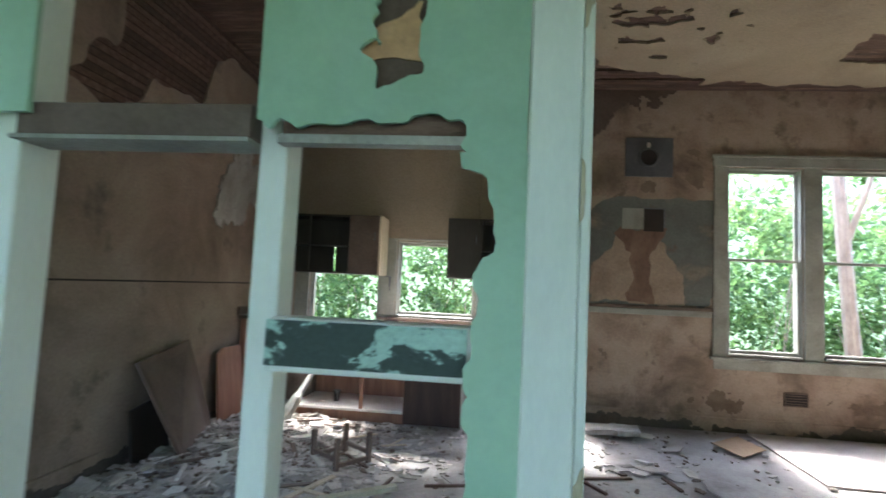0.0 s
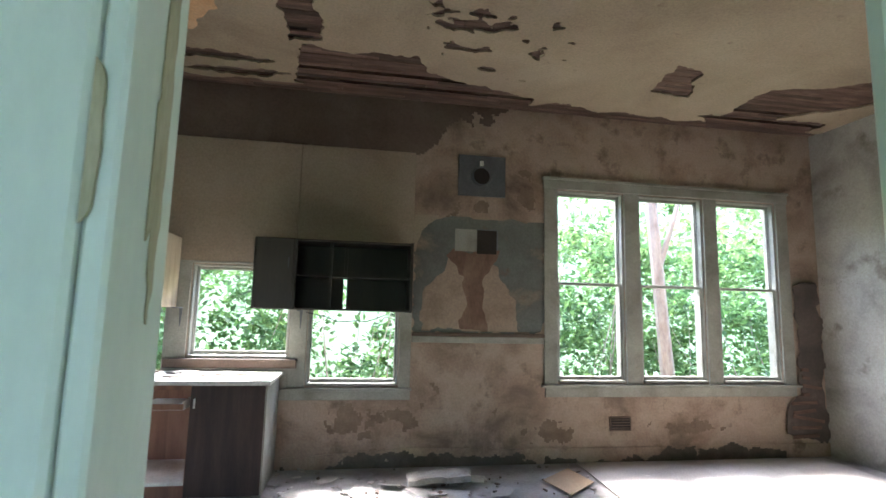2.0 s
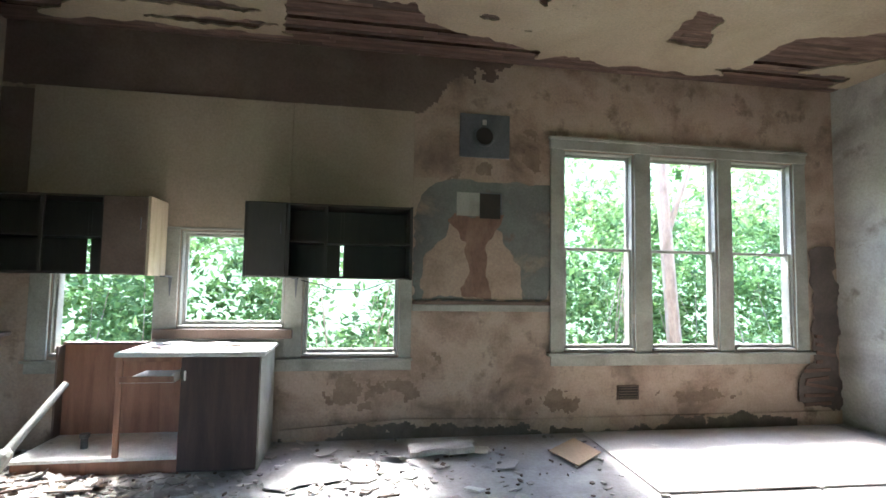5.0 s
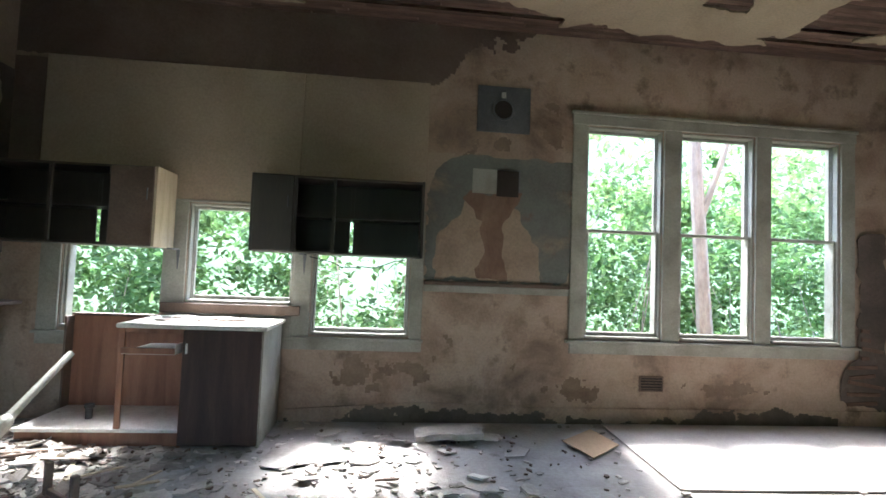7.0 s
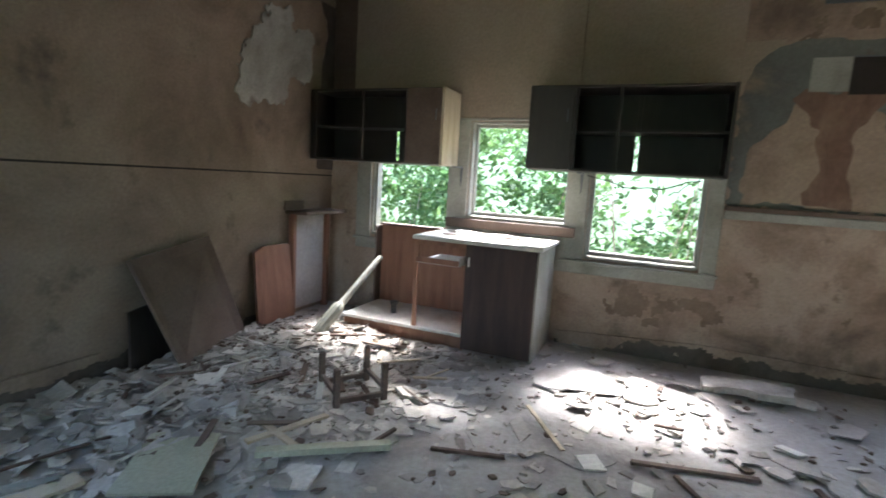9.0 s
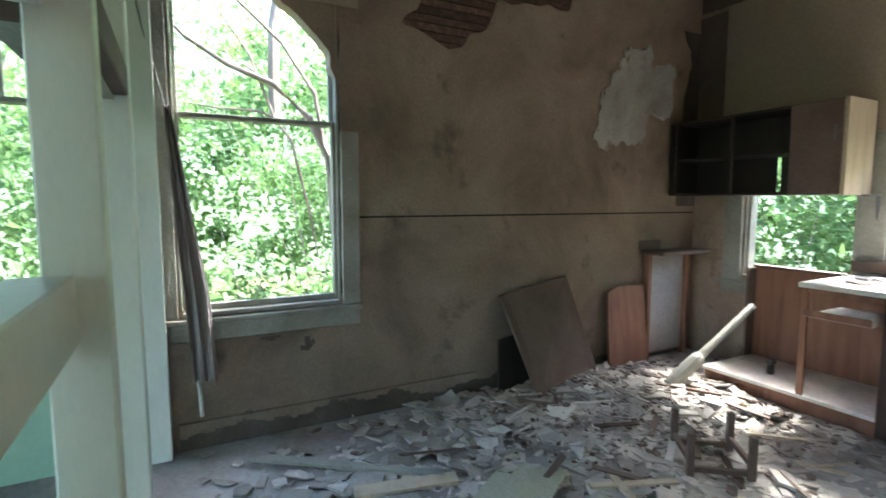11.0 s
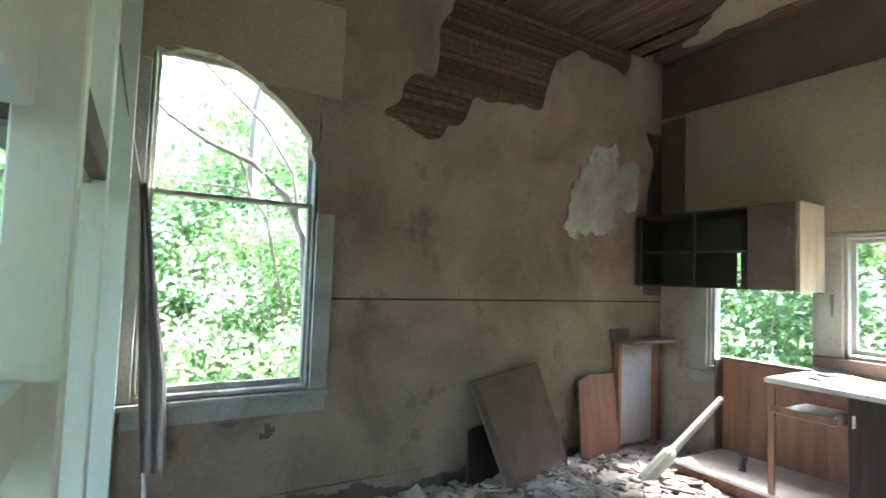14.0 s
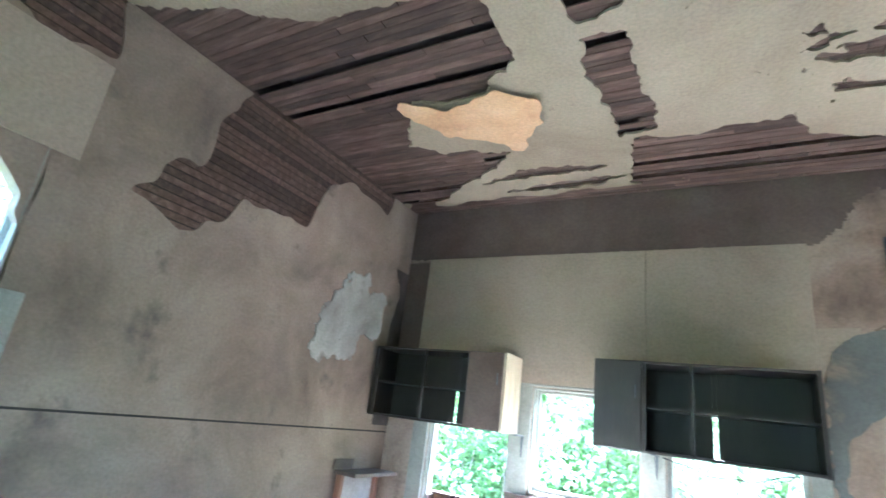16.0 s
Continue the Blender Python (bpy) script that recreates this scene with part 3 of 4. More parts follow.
# west window casing
part("casing_board", box(0.002, -3.275, 0.73, 0.026, -3.165, 1.78, bevel=0.004), TRIM, casing)
part("casing_board", box(0.002, -4.27, 0.73, 0.024, -4.175, 2.5, bevel=0.004), TRIM, casing)
part("casing_board", box(0.002, -4.25, 0.70, 0.05, -3.165, 0.728, bevel=0.004), TRIM, casing)
part("casing_board", box(0.002, -4.22, 0.60, 0.02, -3.17, 0.698, bevel=0.004), TRIM, casing)
rail = thing("chair_rail", "white painted chair rail with dark top edge", "trim", kind="structure")
part("rail", box(3.43, -0.026, 1.13, 4.745, -0.001, 1.19, bevel=0.004), TRIM, rail)
part("ledge", box(3.43, -0.035, 1.192, 4.745, -0.001, 1.225, bevel=0.003), SLAB, rail)
base = thing("baseboard", "dirty buckled baseboard along the walls", "trim", kind="structure")
part("board", plate([(2.3, -0.002, 0), (4.3, -0.002, 0.0), (4.3, -0.002, 0.15), (3.4, -0.002, 0.17), (2.3, -0.002, 0.10)], 0.025), PLASTER, base)
part("board", box(4.302, -0.027, 0, XR - 0.01, -0.002, 0.14, bevel=0.005), PLASTER, base)
part("board", box(0.002, -4.2, 0, 0.026, -2.3, 0.15, bevel=0.005), PLASTER_W, base)

# ---- kitchen: wall fixtures ----
PB = PANELBOARD
for x0, x1 in ((0.25, 2.328), (2.334, 3.42)):
    wb = part("wallboard", box(x0, -0.016, 1.83, x1, -0.002, 2.98, bevel=0.003), PB)
    tagged(wb, "tan wallboard sheet fixed above the kitchen windows", "wallboard", "wallboards over the windows")
wb = part("wallboard_scrap", plate([(3.425, -0.002, 2.0), (3.425, -0.002, 2.36), (3.67, -0.002, 2.37), (3.64, -0.002, 2.30), (3.55, -0.002, 2.24), (3.47, -0.002, 2.12)][::-1], 0.012), PB)
tagged(wb, "torn tan wallboard scrap beside the stove patch", "wallboard")
STAIN = [(3.44, 1.23), (3.44, 2.02), (3.5, 2.2), (3.62, 2.31), (3.8, 2.36), (4.74, 2.34), (4.74, 1.23)]
patch = part("paint_layer", ragged_sheet((3.43, -0.004, 1.226), (1, 0, 0), (0, 0, 1), 1.31, 1.16, 0.02, lambda u, v: in_poly(*wob(3.43 + u, 1.226 + v, 7, 0.02), STAIN), 0.003), GREYPAINT, north)
bare = part("bare_plaster", ragged_sheet((3.5, -0.0085, 1.24), (1, 0, 0), (0, 0, 1), 1.0, 0.78, 0.02, lambda u, v: in_poly(*wob(u, v, 6, 0.06), [(0.03, 0.0), (0.02, 0.4), (0.2, 0.55), (0.3, 0.7), (0.42, 0.6), (0.6, 0.55), (0.72, 0.68), (0.85, 0.5), (0.95, 0.2), (0.97, 0.0)]), 0.002), TANPATCH, north)
rust = part("rust_run", ragged_sheet((3.75, -0.012, 1.24), (1, 0, 0), (0, 0, 1), 0.56, 0.80, 0.02, lambda u, v: in_poly(*wob(u, v, 7, 0.05), [(0.16, 0.0), (0.2, 0.3), (0.14, 0.5), (0.02, 0.72), (0.06, 0.78), (0.5, 0.78), (0.52, 0.7), (0.38, 0.5), (0.36, 0.2), (0.4, 0.0)]), 0.002), RUST, north)
bm = ragged_sheet((3.83, -0.012, 2.02), (1, 0, 0), (0, 0, 1), 0.22, 0.22, 0.02, lambda u, v: True, 0.004)
part("pale_patch", bm, TRIM, north)
flue = thing("flue_hole", "square dark flue opening broken in the wall", "flue opening")
part("frame", box(4.035, -0.012, 1.985, 4.265, -0.006, 2.245), METAL, flue)
part("opening", box(4.05, -0.018, 2.0, 4.25, -0.0125, 2.235), VOID, flue)
sp = thing("stovepipe_plate", "dark sheet metal plate with round stovepipe hole", "metal plate")
part("plate", box(3.85, -0.02, 2.58, 4.335, -0.003, 3.0, bevel=0.003), METAL, sp)
bm = bmesh.new()
n = 28
for i in range(n):
    a, b = 2 * math.pi * i / n, 2 * math.pi * (i + 1) / n
    q = [Vector((4.085 + r * math.cos(t), y, 2.785 + r * math.sin(t))) for t in (a, b) for r, y in ((0.105, -0.021), (0.1, -0.045), (0.085, -0.045), (0.085, -0.021))]
    v = [bm.verts.new(p) for p in q]
    for j in range(3):
        bm.faces.new((v[j], v[j + 1], v[4 + j + 1], v[4 + j]))
part("collar", bm, METAL, sp, "raised metal collar")
part("hole", rod([(4.085, -0.0205, 2.785), (4.085, -0.026, 2.785)], [0.084, 0.084], 28), VOID, sp)
part("tab", box(4.065, -0.03, 2.89, 4.105, -0.021, 2.945, bevel=0.004), WHITEWOOD, sp)
vent = thing("wall_vent", "small dark vent hole low in the wall", "vent")
part("frame", box(5.43, -0.016, 0.29, 5.66, -0.002, 0.43, bevel=0.003), SLAB, vent)
part("opening", box(5.445, -0.02, 0.305, 5.645, -0.0165, 0.415), VOID, vent)
for i in range(4):
    part("slat", box(5.446, -0.026, 0.318 + 0.026 * i, 5.644, -0.0205, 0.324 + 0.026 * i), SLAB, vent)
brk = thing("broken_plaster", "broken plaster with exposed lath by the corner", "wall damage")
CAVITY = [(0.14, 0.04), (0.02, 0.12), (0.0, 0.3), (0.06, 0.44), (0.17, 0.5), (0.2, 1.2), (0.17, 1.62), (0.3, 1.72), (0.49, 1.66), (0.49, 0.02)]
part("cavity", ragged_sheet((7.42, -0.03, 0.14), (1, 0, 0), (0, 0, 1), 0.51, 1.8, 0.02, lambda u, v: in_poly(*wob(u, v, 7, 0.05), CAVITY), 0.004), DARKPLASTER, brk)
for i in range(9):
    z = 0.2 + 0.085 * i
    x0 = 7.46 + 0.05 * random.random() if i < 5 else 7.63
    part("lath", box(x0, -0.045, z, 7.7 + 0.2 * random.random(), -0.0345, z + 0.034, m=pose(7.7, 0, z, 0, random.uniform(-6, 9), 0) @ Matrix.Translation((-7.7, 0, -z))), LATH, brk)


def grime_keep(u, v):
    x, z = 2.3 + u, v
    return z < 0.065 + 0.05 * math.sin(x * 2.1) + 0.16 * ragged(x, z, 2.2, 4.0) and ragged(x, z, 7.0, 1.0) > -0.45


part("damp_grime", ragged_sheet((2.3, -0.0285, 0.0), (1, 0, 0), (0, 0, 1), 5.1, 0.42, 0.014, grime_keep, 0.0012, 0.4, 0), DAMP, north, "dark ragged damp mould along the floor")
MOULD = [(3.0, 0.40, 0.5, 0.22), (3.62, 0.62, 0.12, 0.16), (4.25, 0.62, 0.08, 0.2), (4.95, 0.3, 0.35, 0.15), (6.2, 0.32, 0.6, 0.10), (4.55, 2.7, 0.12, 0.3), (3.8, 2.45, 0.1, 0.2), (4.15, 2.45, 0.12, 0.1)]
part("mould_stain", ragged_sheet((2.4, -0.0025, 0.15), (1, 0, 0), (0, 0, 1), 4.5, 0.75, 0.016, lambda u, v: any(((u + 2.4 - x) / a) ** 2 + ((v + 0.15 - z) / b) ** 2 + 2.6 * ragged(u, v, 3.5, 3.0) < 0.35 for x, z, a, b in MOULD), 0.001, 0.4, 0), STAINED, north, "brown blotches on the plaster")
part("mould_stain", ragged_sheet((3.6, -0.0025, 2.25), (1, 0, 0), (0, 0, 1), 1.1, 0.8, 0.016, lambda u, v: any(((u + 3.6 - x) / a) ** 2 + ((v + 2.25 - z) / b) ** 2 + 2.6 * ragged(u, v, 3.5, 3.0) < 0.35 for x, z, a, b in MOULD), 0.001, 0.4, 0), STAINED, north, "brown blotches on the plaster")


def west_grime(u, v):
    y, z = -4.2 + u, v
    low = z < 0.10 + 0.16 * ragged(y, z, 1.8, 2.0)
    under_sill = -4.1 < y < -3.2 and 0.46 < z < 0.595 and ragged(y, z * 2.5, 3.0, 8.0) > 0.16 + 1.5 * (0.59 - z)
    return low or under_sill or (0.15 < z < 0.42 and ragged(y, z * 1.6, 3.0, 5.0) > 0.38)


part("damp_grime", ragged_sheet((0.0275, -4.2, 0.0), (0, 1, 0), (0, 0, 1), 3.4, 0.6, 0.014, west_grime, 0.001, 0.4, 0), DAMP, west, "dark mould patches low on the wall")
tear = part("torn_wallpaper", ragged_sheet((XR - 0.003, -0.9, 1.72), (0, 1, 0), (0, 0, 1), 0.88, 0.25, 0.02, lambda u, v: in_poly(*wob(u, v, 7, 0.05), [(0.02, 0.02), (0.1, 0.12), (0.4, 0.2), (0.85, 0.2), (0.85, 0.1), (0.3, 0.1)]), 0.006), RUST)
tagged(tear, "dark torn strip of wallpaper on pale wall", "wallpaper")
ins = part("bare_patch", ragged_sheet((0.002, -1.25, 1.72), (0, 1, 0), (0, 0, 1), 1.05, 1.0, 0.016, lambda u, v: in_poly(*wob(*wob(u, v, 5, 0.1), 17, 0.04), [(0.03, 0.15), (0.08, 0.5), (0.3, 0.78), (0.65, 0.92), (0.88, 0.75), (0.85, 0.4), (0.6, 0.32), (0.45, 0.08), (0.2, 0.05)]) and ragged(u, v, 7.0, 4.0) < 0.42, 0.012, 0.4, 1), PLASTER_E, west, "pale flaking skim coat")


part("upper_band", ragged_sheet((0.0, -0.0055, 2.94), (1, 0, 0), (0, 0, 1), 5.0, 0.58, 0.02, lambda u, v: v > (0.045 if u < 3.42 else 0.06 + 0.62 * (u - 3.42) + 0.3 * ragged(u, v, 2.5, 6.0)), 0.003, 0.4, 0), BAND, north, "dark brown bare upper wall band")
# darker patches on either side of the north-west corner
part("dark_corner_patch", ragged_sheet((0.0, -0.012, 2.0), (1, 0, 0), (0, 0, 1), 0.245, 0.95, 0.035, lambda u, v: True, 0.002), BAND, north)
part("dark_corner_patch", ragged_sheet((0.0035, -0.42, 1.32), (0, 1, 0), (0, 0, 1), 0.42, 1.5, 0.03, lambda u, v: wob(u, v, 4, 0.12)[0] > 0.16 + 0.1 * abs(v - 0.6), 0.002), DARKPLASTER, west)

# ---- kitchen: cabinets ----
def wall_cabinet(x0, x1, label, bays, slit, light_side):
    """bays: (from, to, kind) with kind 'door', 'open'. slit: x of the crack in its back through which daylight shows."""
    c = thing("wall_cabinet", label, "cabinet", (0, 0, 0), group="wall cabinets over the windows")
    y0, y1, z0, z1, t = -0.385, -0.035, 1.41, 2.02, 0.018
    part("top", box(x0, y0, z1 - t, x1, y1, z1, bevel=0.002), DARKWOOD, c)
    part("bottom", box(x0, y0, z0, x1, y1, z0 + t, bevel=0.002), DARKWOOD, c)
    part("side", box(x0, y0, z0 + t, x0 + t, y1, z1 - t), DARKWOOD, c)
    part("side", box(x1 - t, y0 - 0.002, z0 - 0.004, x1 + 0.006, y1, z1 + 0.004, bevel=0.002), LIGHTWOOD if light_side else DARKWOOD, c, "light bare plywood side" if light_side else "")
    part("back", box(x0 + t, y1 - 0.008, z0 + t, slit - 0.014, y1 - 0.002, z1 - t), DARKWOOD, c)
    part("back", box(slit + 0.014, y1 - 0.008, z0 + t, x1 - t, y1 - 0.002, z1 - t), DARKWOOD, c)
    part("back", box(slit - 0.013, y1 - 0.009, 1.70, slit + 0.013, y1 - 0.003, z1 - t), DARKWOOD, c)
    part("shelf", box(x0 + t, y0 + 0.05, 1.70, x1 - t, y1 - 0.04, 1.715), DARKWOOD, c)
    for a, b, kind, m in bays:
        if kind == "door":
            d = part("door", box(a + 0.004, y0 - 0.02, z0 + 0.006, b - 0.004, y0 - 0.002, z1 - 0.006, bevel=0.003), m, c)
            part("handle", rod([(b - 0.04, y0 - 0.036, 1.76), (b - 0.04, y0 - 0.036, 1.85)], [0.005, 0.005], 6), METAL, d)
        part("stile", box(a - 0.012, y0 - 0.001, z0 + t, a + 0.012, y0 + 0.02, z1 - t), DARKWOOD, c)
    return c


wall_cabinet(0.03, 1.33, "dark wooden wall cabinet with one closed door", [(0.08, 0.56, "open", DARKWOOD), (0.57, 0.97, "open", DARKWOOD), (1.0, 1.32, "door", SLAB)], 0.745, True)
wall_cabinet(2.03, 3.38, "dark wooden wall cabinet with doors missing", [(2.05, 2.36, "door", DARKWOOD), (2.37, 2.66, "open", DARKWOOD), (2.67, 3.35, "open", DARKWOOD)], 2.79, False)
wire = thing("loose_wire", "dark wire hanging below the wall cabinet", "wire")
part("strand", rod([(2.45 + 0.09 * i, -0.06, 1.39 - 0.09 * math.sin(math.pi * i / 9) + 0.01 * (i % 3)) for i in range(10)], [0.005] * 10, 5), WIRE, wire)
part("strand", rod([(3.05 + 0.03 * i, -0.07, 1.27 + 0.02 * i + 0.012 * math.sin(2.1 * i)) for i in range(9)], [0.004] * 9, 5), WIRE, wire)

for x in (1.36, 2.39):
    br = thing("shelf_bracket", "dark metal bracket under the wall cabinet", "bracket", group="brackets under the cabinets")
    part("arm", plate([(x, -0.03, 1.405), (x + 0.03, -0.03, 1.405), (x + 0.018, -0.03, 1.24), (x + 0.012, -0.03, 1.24)], 0.012), METAL, br)
    part("flange", box(x - 0.005, -0.20, 1.398, x + 0.035, -0.045, 1.409), METAL, br)

sink = thing("base_cabinet", "stripped dark red-brown sink base cabinet, doors missing", "cabinet")
part("deck", box(0.62, -0.67, 0.10, 1.70, -0.05, 0.125, bevel=0.003), WHITEWOOD, sink, "white dusty cabinet floor")
part("kickboard", box(0.63, -0.645, 0.0, 1.70, -0.625, 0.099), BROWN, sink)
part("back", box(0.63, -0.062, 0.0, 1.70, -0.034, 0.84), BROWN, sink)
part("back_cap", box(0.62, -0.085, 0.841, 1.265, -0.03, 0.862, bevel=0.003), SLAB, sink)
part("side", box(0.615, -0.16, 0.126, 0.629, -0.035, 0.838), SLAB, sink)
part("stile", box(1.275, -0.675, 0.126, 1.315, -0.655, 0.825, bevel=0.003), BROWN, sink)
part("top_rail", box(1.316, -0.675, 0.79, 1.70, -0.655, 0.825, bevel=0.003), BROWN, sink)
part("side", box(1.70, -0.67, 0.0, 1.718, -0.05, 0.826), BROWN, sink)
part("side", box(2.235, -0.67, 0.0, 2.255, -0.05, 0.826, bevel=0.002), TRIM, sink, "worn pale end panel")
d = part("door", box(1.71, -0.695, 0.02, 2.245, -0.675, 0.822, bevel=0.004), DOORWOOD, sink, "dark closed cabinet door")
part("handle", box(1.735, -0.712, 0.66, 1.747, -0.696, 0.73, bevel=0.003), WHITEWOOD, d)
dr = part("drawer", box(1.33, -0.74, 0.655, 1.68, -0.30, 0.667), WHITEWOOD, sink, "sagging open drawer")
part("drawer_front", box(1.33, -0.755, 0.66, 1.68, -0.741, 0.70), BROWN, dr)
part("drawer_side", box(1.665, -0.74, 0.668, 1.68, -0.30, 0.72), WHITEWOOD, dr)
top = thing("countertop", "dusty white kitchen worktop littered with scraps", "worktop")
part("slab", box(1.27, -0.715, 0.828, 2.285, -0.06, 0.86, bevel=0.006), WHITEWOOD, top)
for i in range(9):
    x, y, s = 1.45 + 0.06 * i, -0.2 - 0.3 * random.random(), random.uniform(0.05, 0.13)
    pc = part("scrap", box(-s, -s * 0.5, 0, s, s * 0.5, 0.006 + 0.008 * random.random(), m=pose(x, y, 0.8605, 0, 0, random.uniform(0, 180))), random.choice((CHIP, SLAB, WHITEWOOD)))
    tagged(pc, "flat scrap lying on the dusty worktop", "scrap", "scraps on the worktop")
stub = thing("pipe_stub", "short dark pipe stub standing on cabinet floor", "pipe")
part("pipe", rod([(0.98, -0.42, 0.125), (0.98, -0.42, 0.20), (0.98, -0.42, 0.205), (0.98, -0.42, 0.23)], [0.025, 0.025, 0.035, 0.035], 10), WIRE, stub)

# ---- kitchen: loose things along the west wall ----
board = part("leaning_board", plate([(0.39, -2.04, 0.0), (0.17, -1.30, 0.0), (0.045, -1.55, 0.79), (0.06, -2.16, 0.69)], 0.022), SLAB)
tagged(board, "dull brown board leaning askew against the wall", "board")
b2 = part("leaning_board", plate([(0.12, -2.2, 0.0), (0.12, -1.8, 0.0), (0.03, -1.8, 0.42), (0.03, -2.14, 0.36)], 0.02), DARKWOOD)
tagged(b2, "dark short board behind the leaning board", "board")
b3 = part("leaning_board", plate([(0.12, -1.13, 0.03), (0.12, -0.69, 0.03), (0.045, -0.69, 0.66), (0.045, -1.0, 0.665), (0.045, -1.1, 0.62)], 0.02), BROWN)
tagged(b3, "red-brown rounded cupboard panel leaning on the wall", "board")
shelf = thing("corner_shelf", "narrow broken shelf unit with a worn top board", "shelf")
part("post", box(0.03, -0.66, 0.0, 0.09, -0.62, 0.92, bevel=0.004), BROWN, shelf)
part("post", box(0.03, -0.18, 0.0, 0.09, -0.14, 0.92, bevel=0.004), BROWN, shelf)
part("panel", box(0.035, -0.618, 0.05, 0.05, -0.182, 0.90), SHEET, shelf, "pale panel")
part("top_board", box(0.02, -0.70, 0.92, 0.26, -0.10, 0.95, bevel=0.006), SLAB, shelf)
part("backrail", box(0.012, -0.70, 0.952, 0.03, -0.45, 1.03, bevel=0.003), SLAB, shelf)
post = thing("turned_post", "white painted turned post fallen across the rubble", "post")
p0, p1 = Vector((0.74, -1.19, 0.09)), Vector((0.845, -0.45, 0.60))
pts = [p0.lerp(p1, f) for f in (0, 0.05, 0.3, 0.34, 0.36, 0.5, 0.8, 1.0)]
part("shaft", rod(pts, [0.046, 0.05, 0.05, 0.044, 0.032, 0.028, 0.026, 0.024], 10), TRIM, post)

# upturned stool frame
stool = thing("upturned_stool", "small dark stool frame lying with legs up", "stool", (1.455, -1.78, 0.012), -38)
for sx in (-0.145, 0.145):
    for sy in (-0.14, 0.14):
        part("leg", box(sx - 0.017, sy - 0.017, 0, sx + 0.017, sy + 0.017, 0.23, bevel=0.004), SLAB, stool)
for sy in (-0.14, 0.14):
    part("stretcher", box(-0.127, sy - 0.012, 0.07, 0.142, sy + 0.012, 0.10, bevel=0.003), SLAB, stool)
for sx in (-0.145, 0.145):
    part("stretcher", box(sx - 0.012, -0.122, 0.03, sx + 0.012, 0.122, 0.06, bevel=0.003), SLAB, stool)

# ---- floor litter ----
ply = part("plywood_piece", plate([(0.92, -2.65, 0.03), (1.18, -3.04, 0.03), (1.46, -2.89, 0.035), (1.21, -2.52, 0.04)], 0.012), PLY)
tagged(ply, "square olive plywood piece lying on rubble", "plywood")


def plank(a, b, w, t, material, label, z0=0.03, z1=0.03):
    a, b = Vector((*a, z0)), Vector((*b, z1))
    s = (b - a).cross(Vector((0, 0, 1))).normalized() * w / 2
    return tagged(part("plank", plate([a - s, a + s, b + s, b - s], t), material), label, "plank", "planks on the floor")


plank((0.33, -3.88), (0.95, -3.06), 0.05, 0.02, TRIM, "long thin pale batten on the floor")
plank((0.90, -3.5), (1.0, -3.02), 0.09, 0.02, LIGHTWOOD, "short light broken plank on the floor")
plank((1.46, -2.56), (1.95, -2.21), 0.05, 0.03, PLY, "grey-brown batten lying on dusty floor")
plank((0.45, -1.7), (0.9, -1.05), 0.07, 0.02, LIGHTWOOD, "light plank half buried in rubble", 0.05, 0.08)
plank((0.25, -1.5), (0.72, -0.95), 0.06, 0.02, SLAB, "brown plank half buried in rubble", 0.05, 0.06)
plank((3.0, -1.75), (3.55, -1.62), 0.03, 0.015, SLAB, "thin dark splinter on dusty floor", 0.012, 0.012)
card = part("cardboard_sheet", plate([(4.63, -0.92, 0.02), (4.95, -0.64, 0.02), (4.86, -0.30, 0.035), (4.52, -0.58, 0.03)], 0.006), CARD)
tagged(card, "tan cardboard sheet lying on the floor", "cardboard")
sheet = part("wallboard_sheet", plate([(4.98, -1.42, 0.006), (7.6, -1.50, 0.006), (7.75, -0.12, 0.006), (5.05, -0.07, 0.006)], 0.012), SHEET)
tagged(sheet, "large pale wallboard sheet lying flat on floor", "wallboard")
slab2 = part("fallen_slab", ragged_sheet((3.38, -0.62, 0.02), (0.99, 0.03, 0.05), (-0.02, 0.99, 0.1), 0.54, 0.2, 0.03, lambda u, v: in_poly(*wob(u, v, 8, 0.04), [(0.0, 0.02), (0.5, 0.0), (0.54, 0.12), (0.3, 0.2), (0.02, 0.16)]), 0.05), CHIP)
tagged(slab2, "pale fallen plaster slab on the floor", "plaster slab")

rng = random.Random(4)


def chip(bm, x, y, z, s, flat):
    k = rng.choice((4, 4, 5, 6))
    a0 = rng.uniform(0, 6.28)
    asp = rng.uniform(0.35, 1.0)
    m = pose(x, y, z, rng.gauss(0, flat), rng.gauss(0, flat), rng.uniform(0, 360))
    t = rng.uniform(0.004, 0.014)
    ring = [(s * math.cos(a0 + 6.283 * i / k) * rng.uniform(0.7, 1.2), s * asp * math.sin(a0 + 6.283 * i / k) * rng.uniform(0.7, 1.2)) for i in range(k)]
    lo = [bm.verts.new(m @ Vector((u, v, 0))) for u, v in ring]
    hi = [bm.verts.new(m @ Vector((u, v, t))) for u, v in ring]
    bm.faces.new(hi)
    for i in range(k):
        bm.faces.new((lo[i], lo[(i + 1) % k], hi[(i + 1) % k], hi[i]))


def heap(x, y):
    """Height of the rubble heap in the corner."""
    return 0.10 * math.exp(-(((x - 0.7) / 0.55) ** 2 + ((y + 1.35) / 0.6) ** 2)) + 0.03 * math.exp(-(((x - 0.6) / 0.8) ** 2 + ((y + 2.7) / 0.9) ** 2))


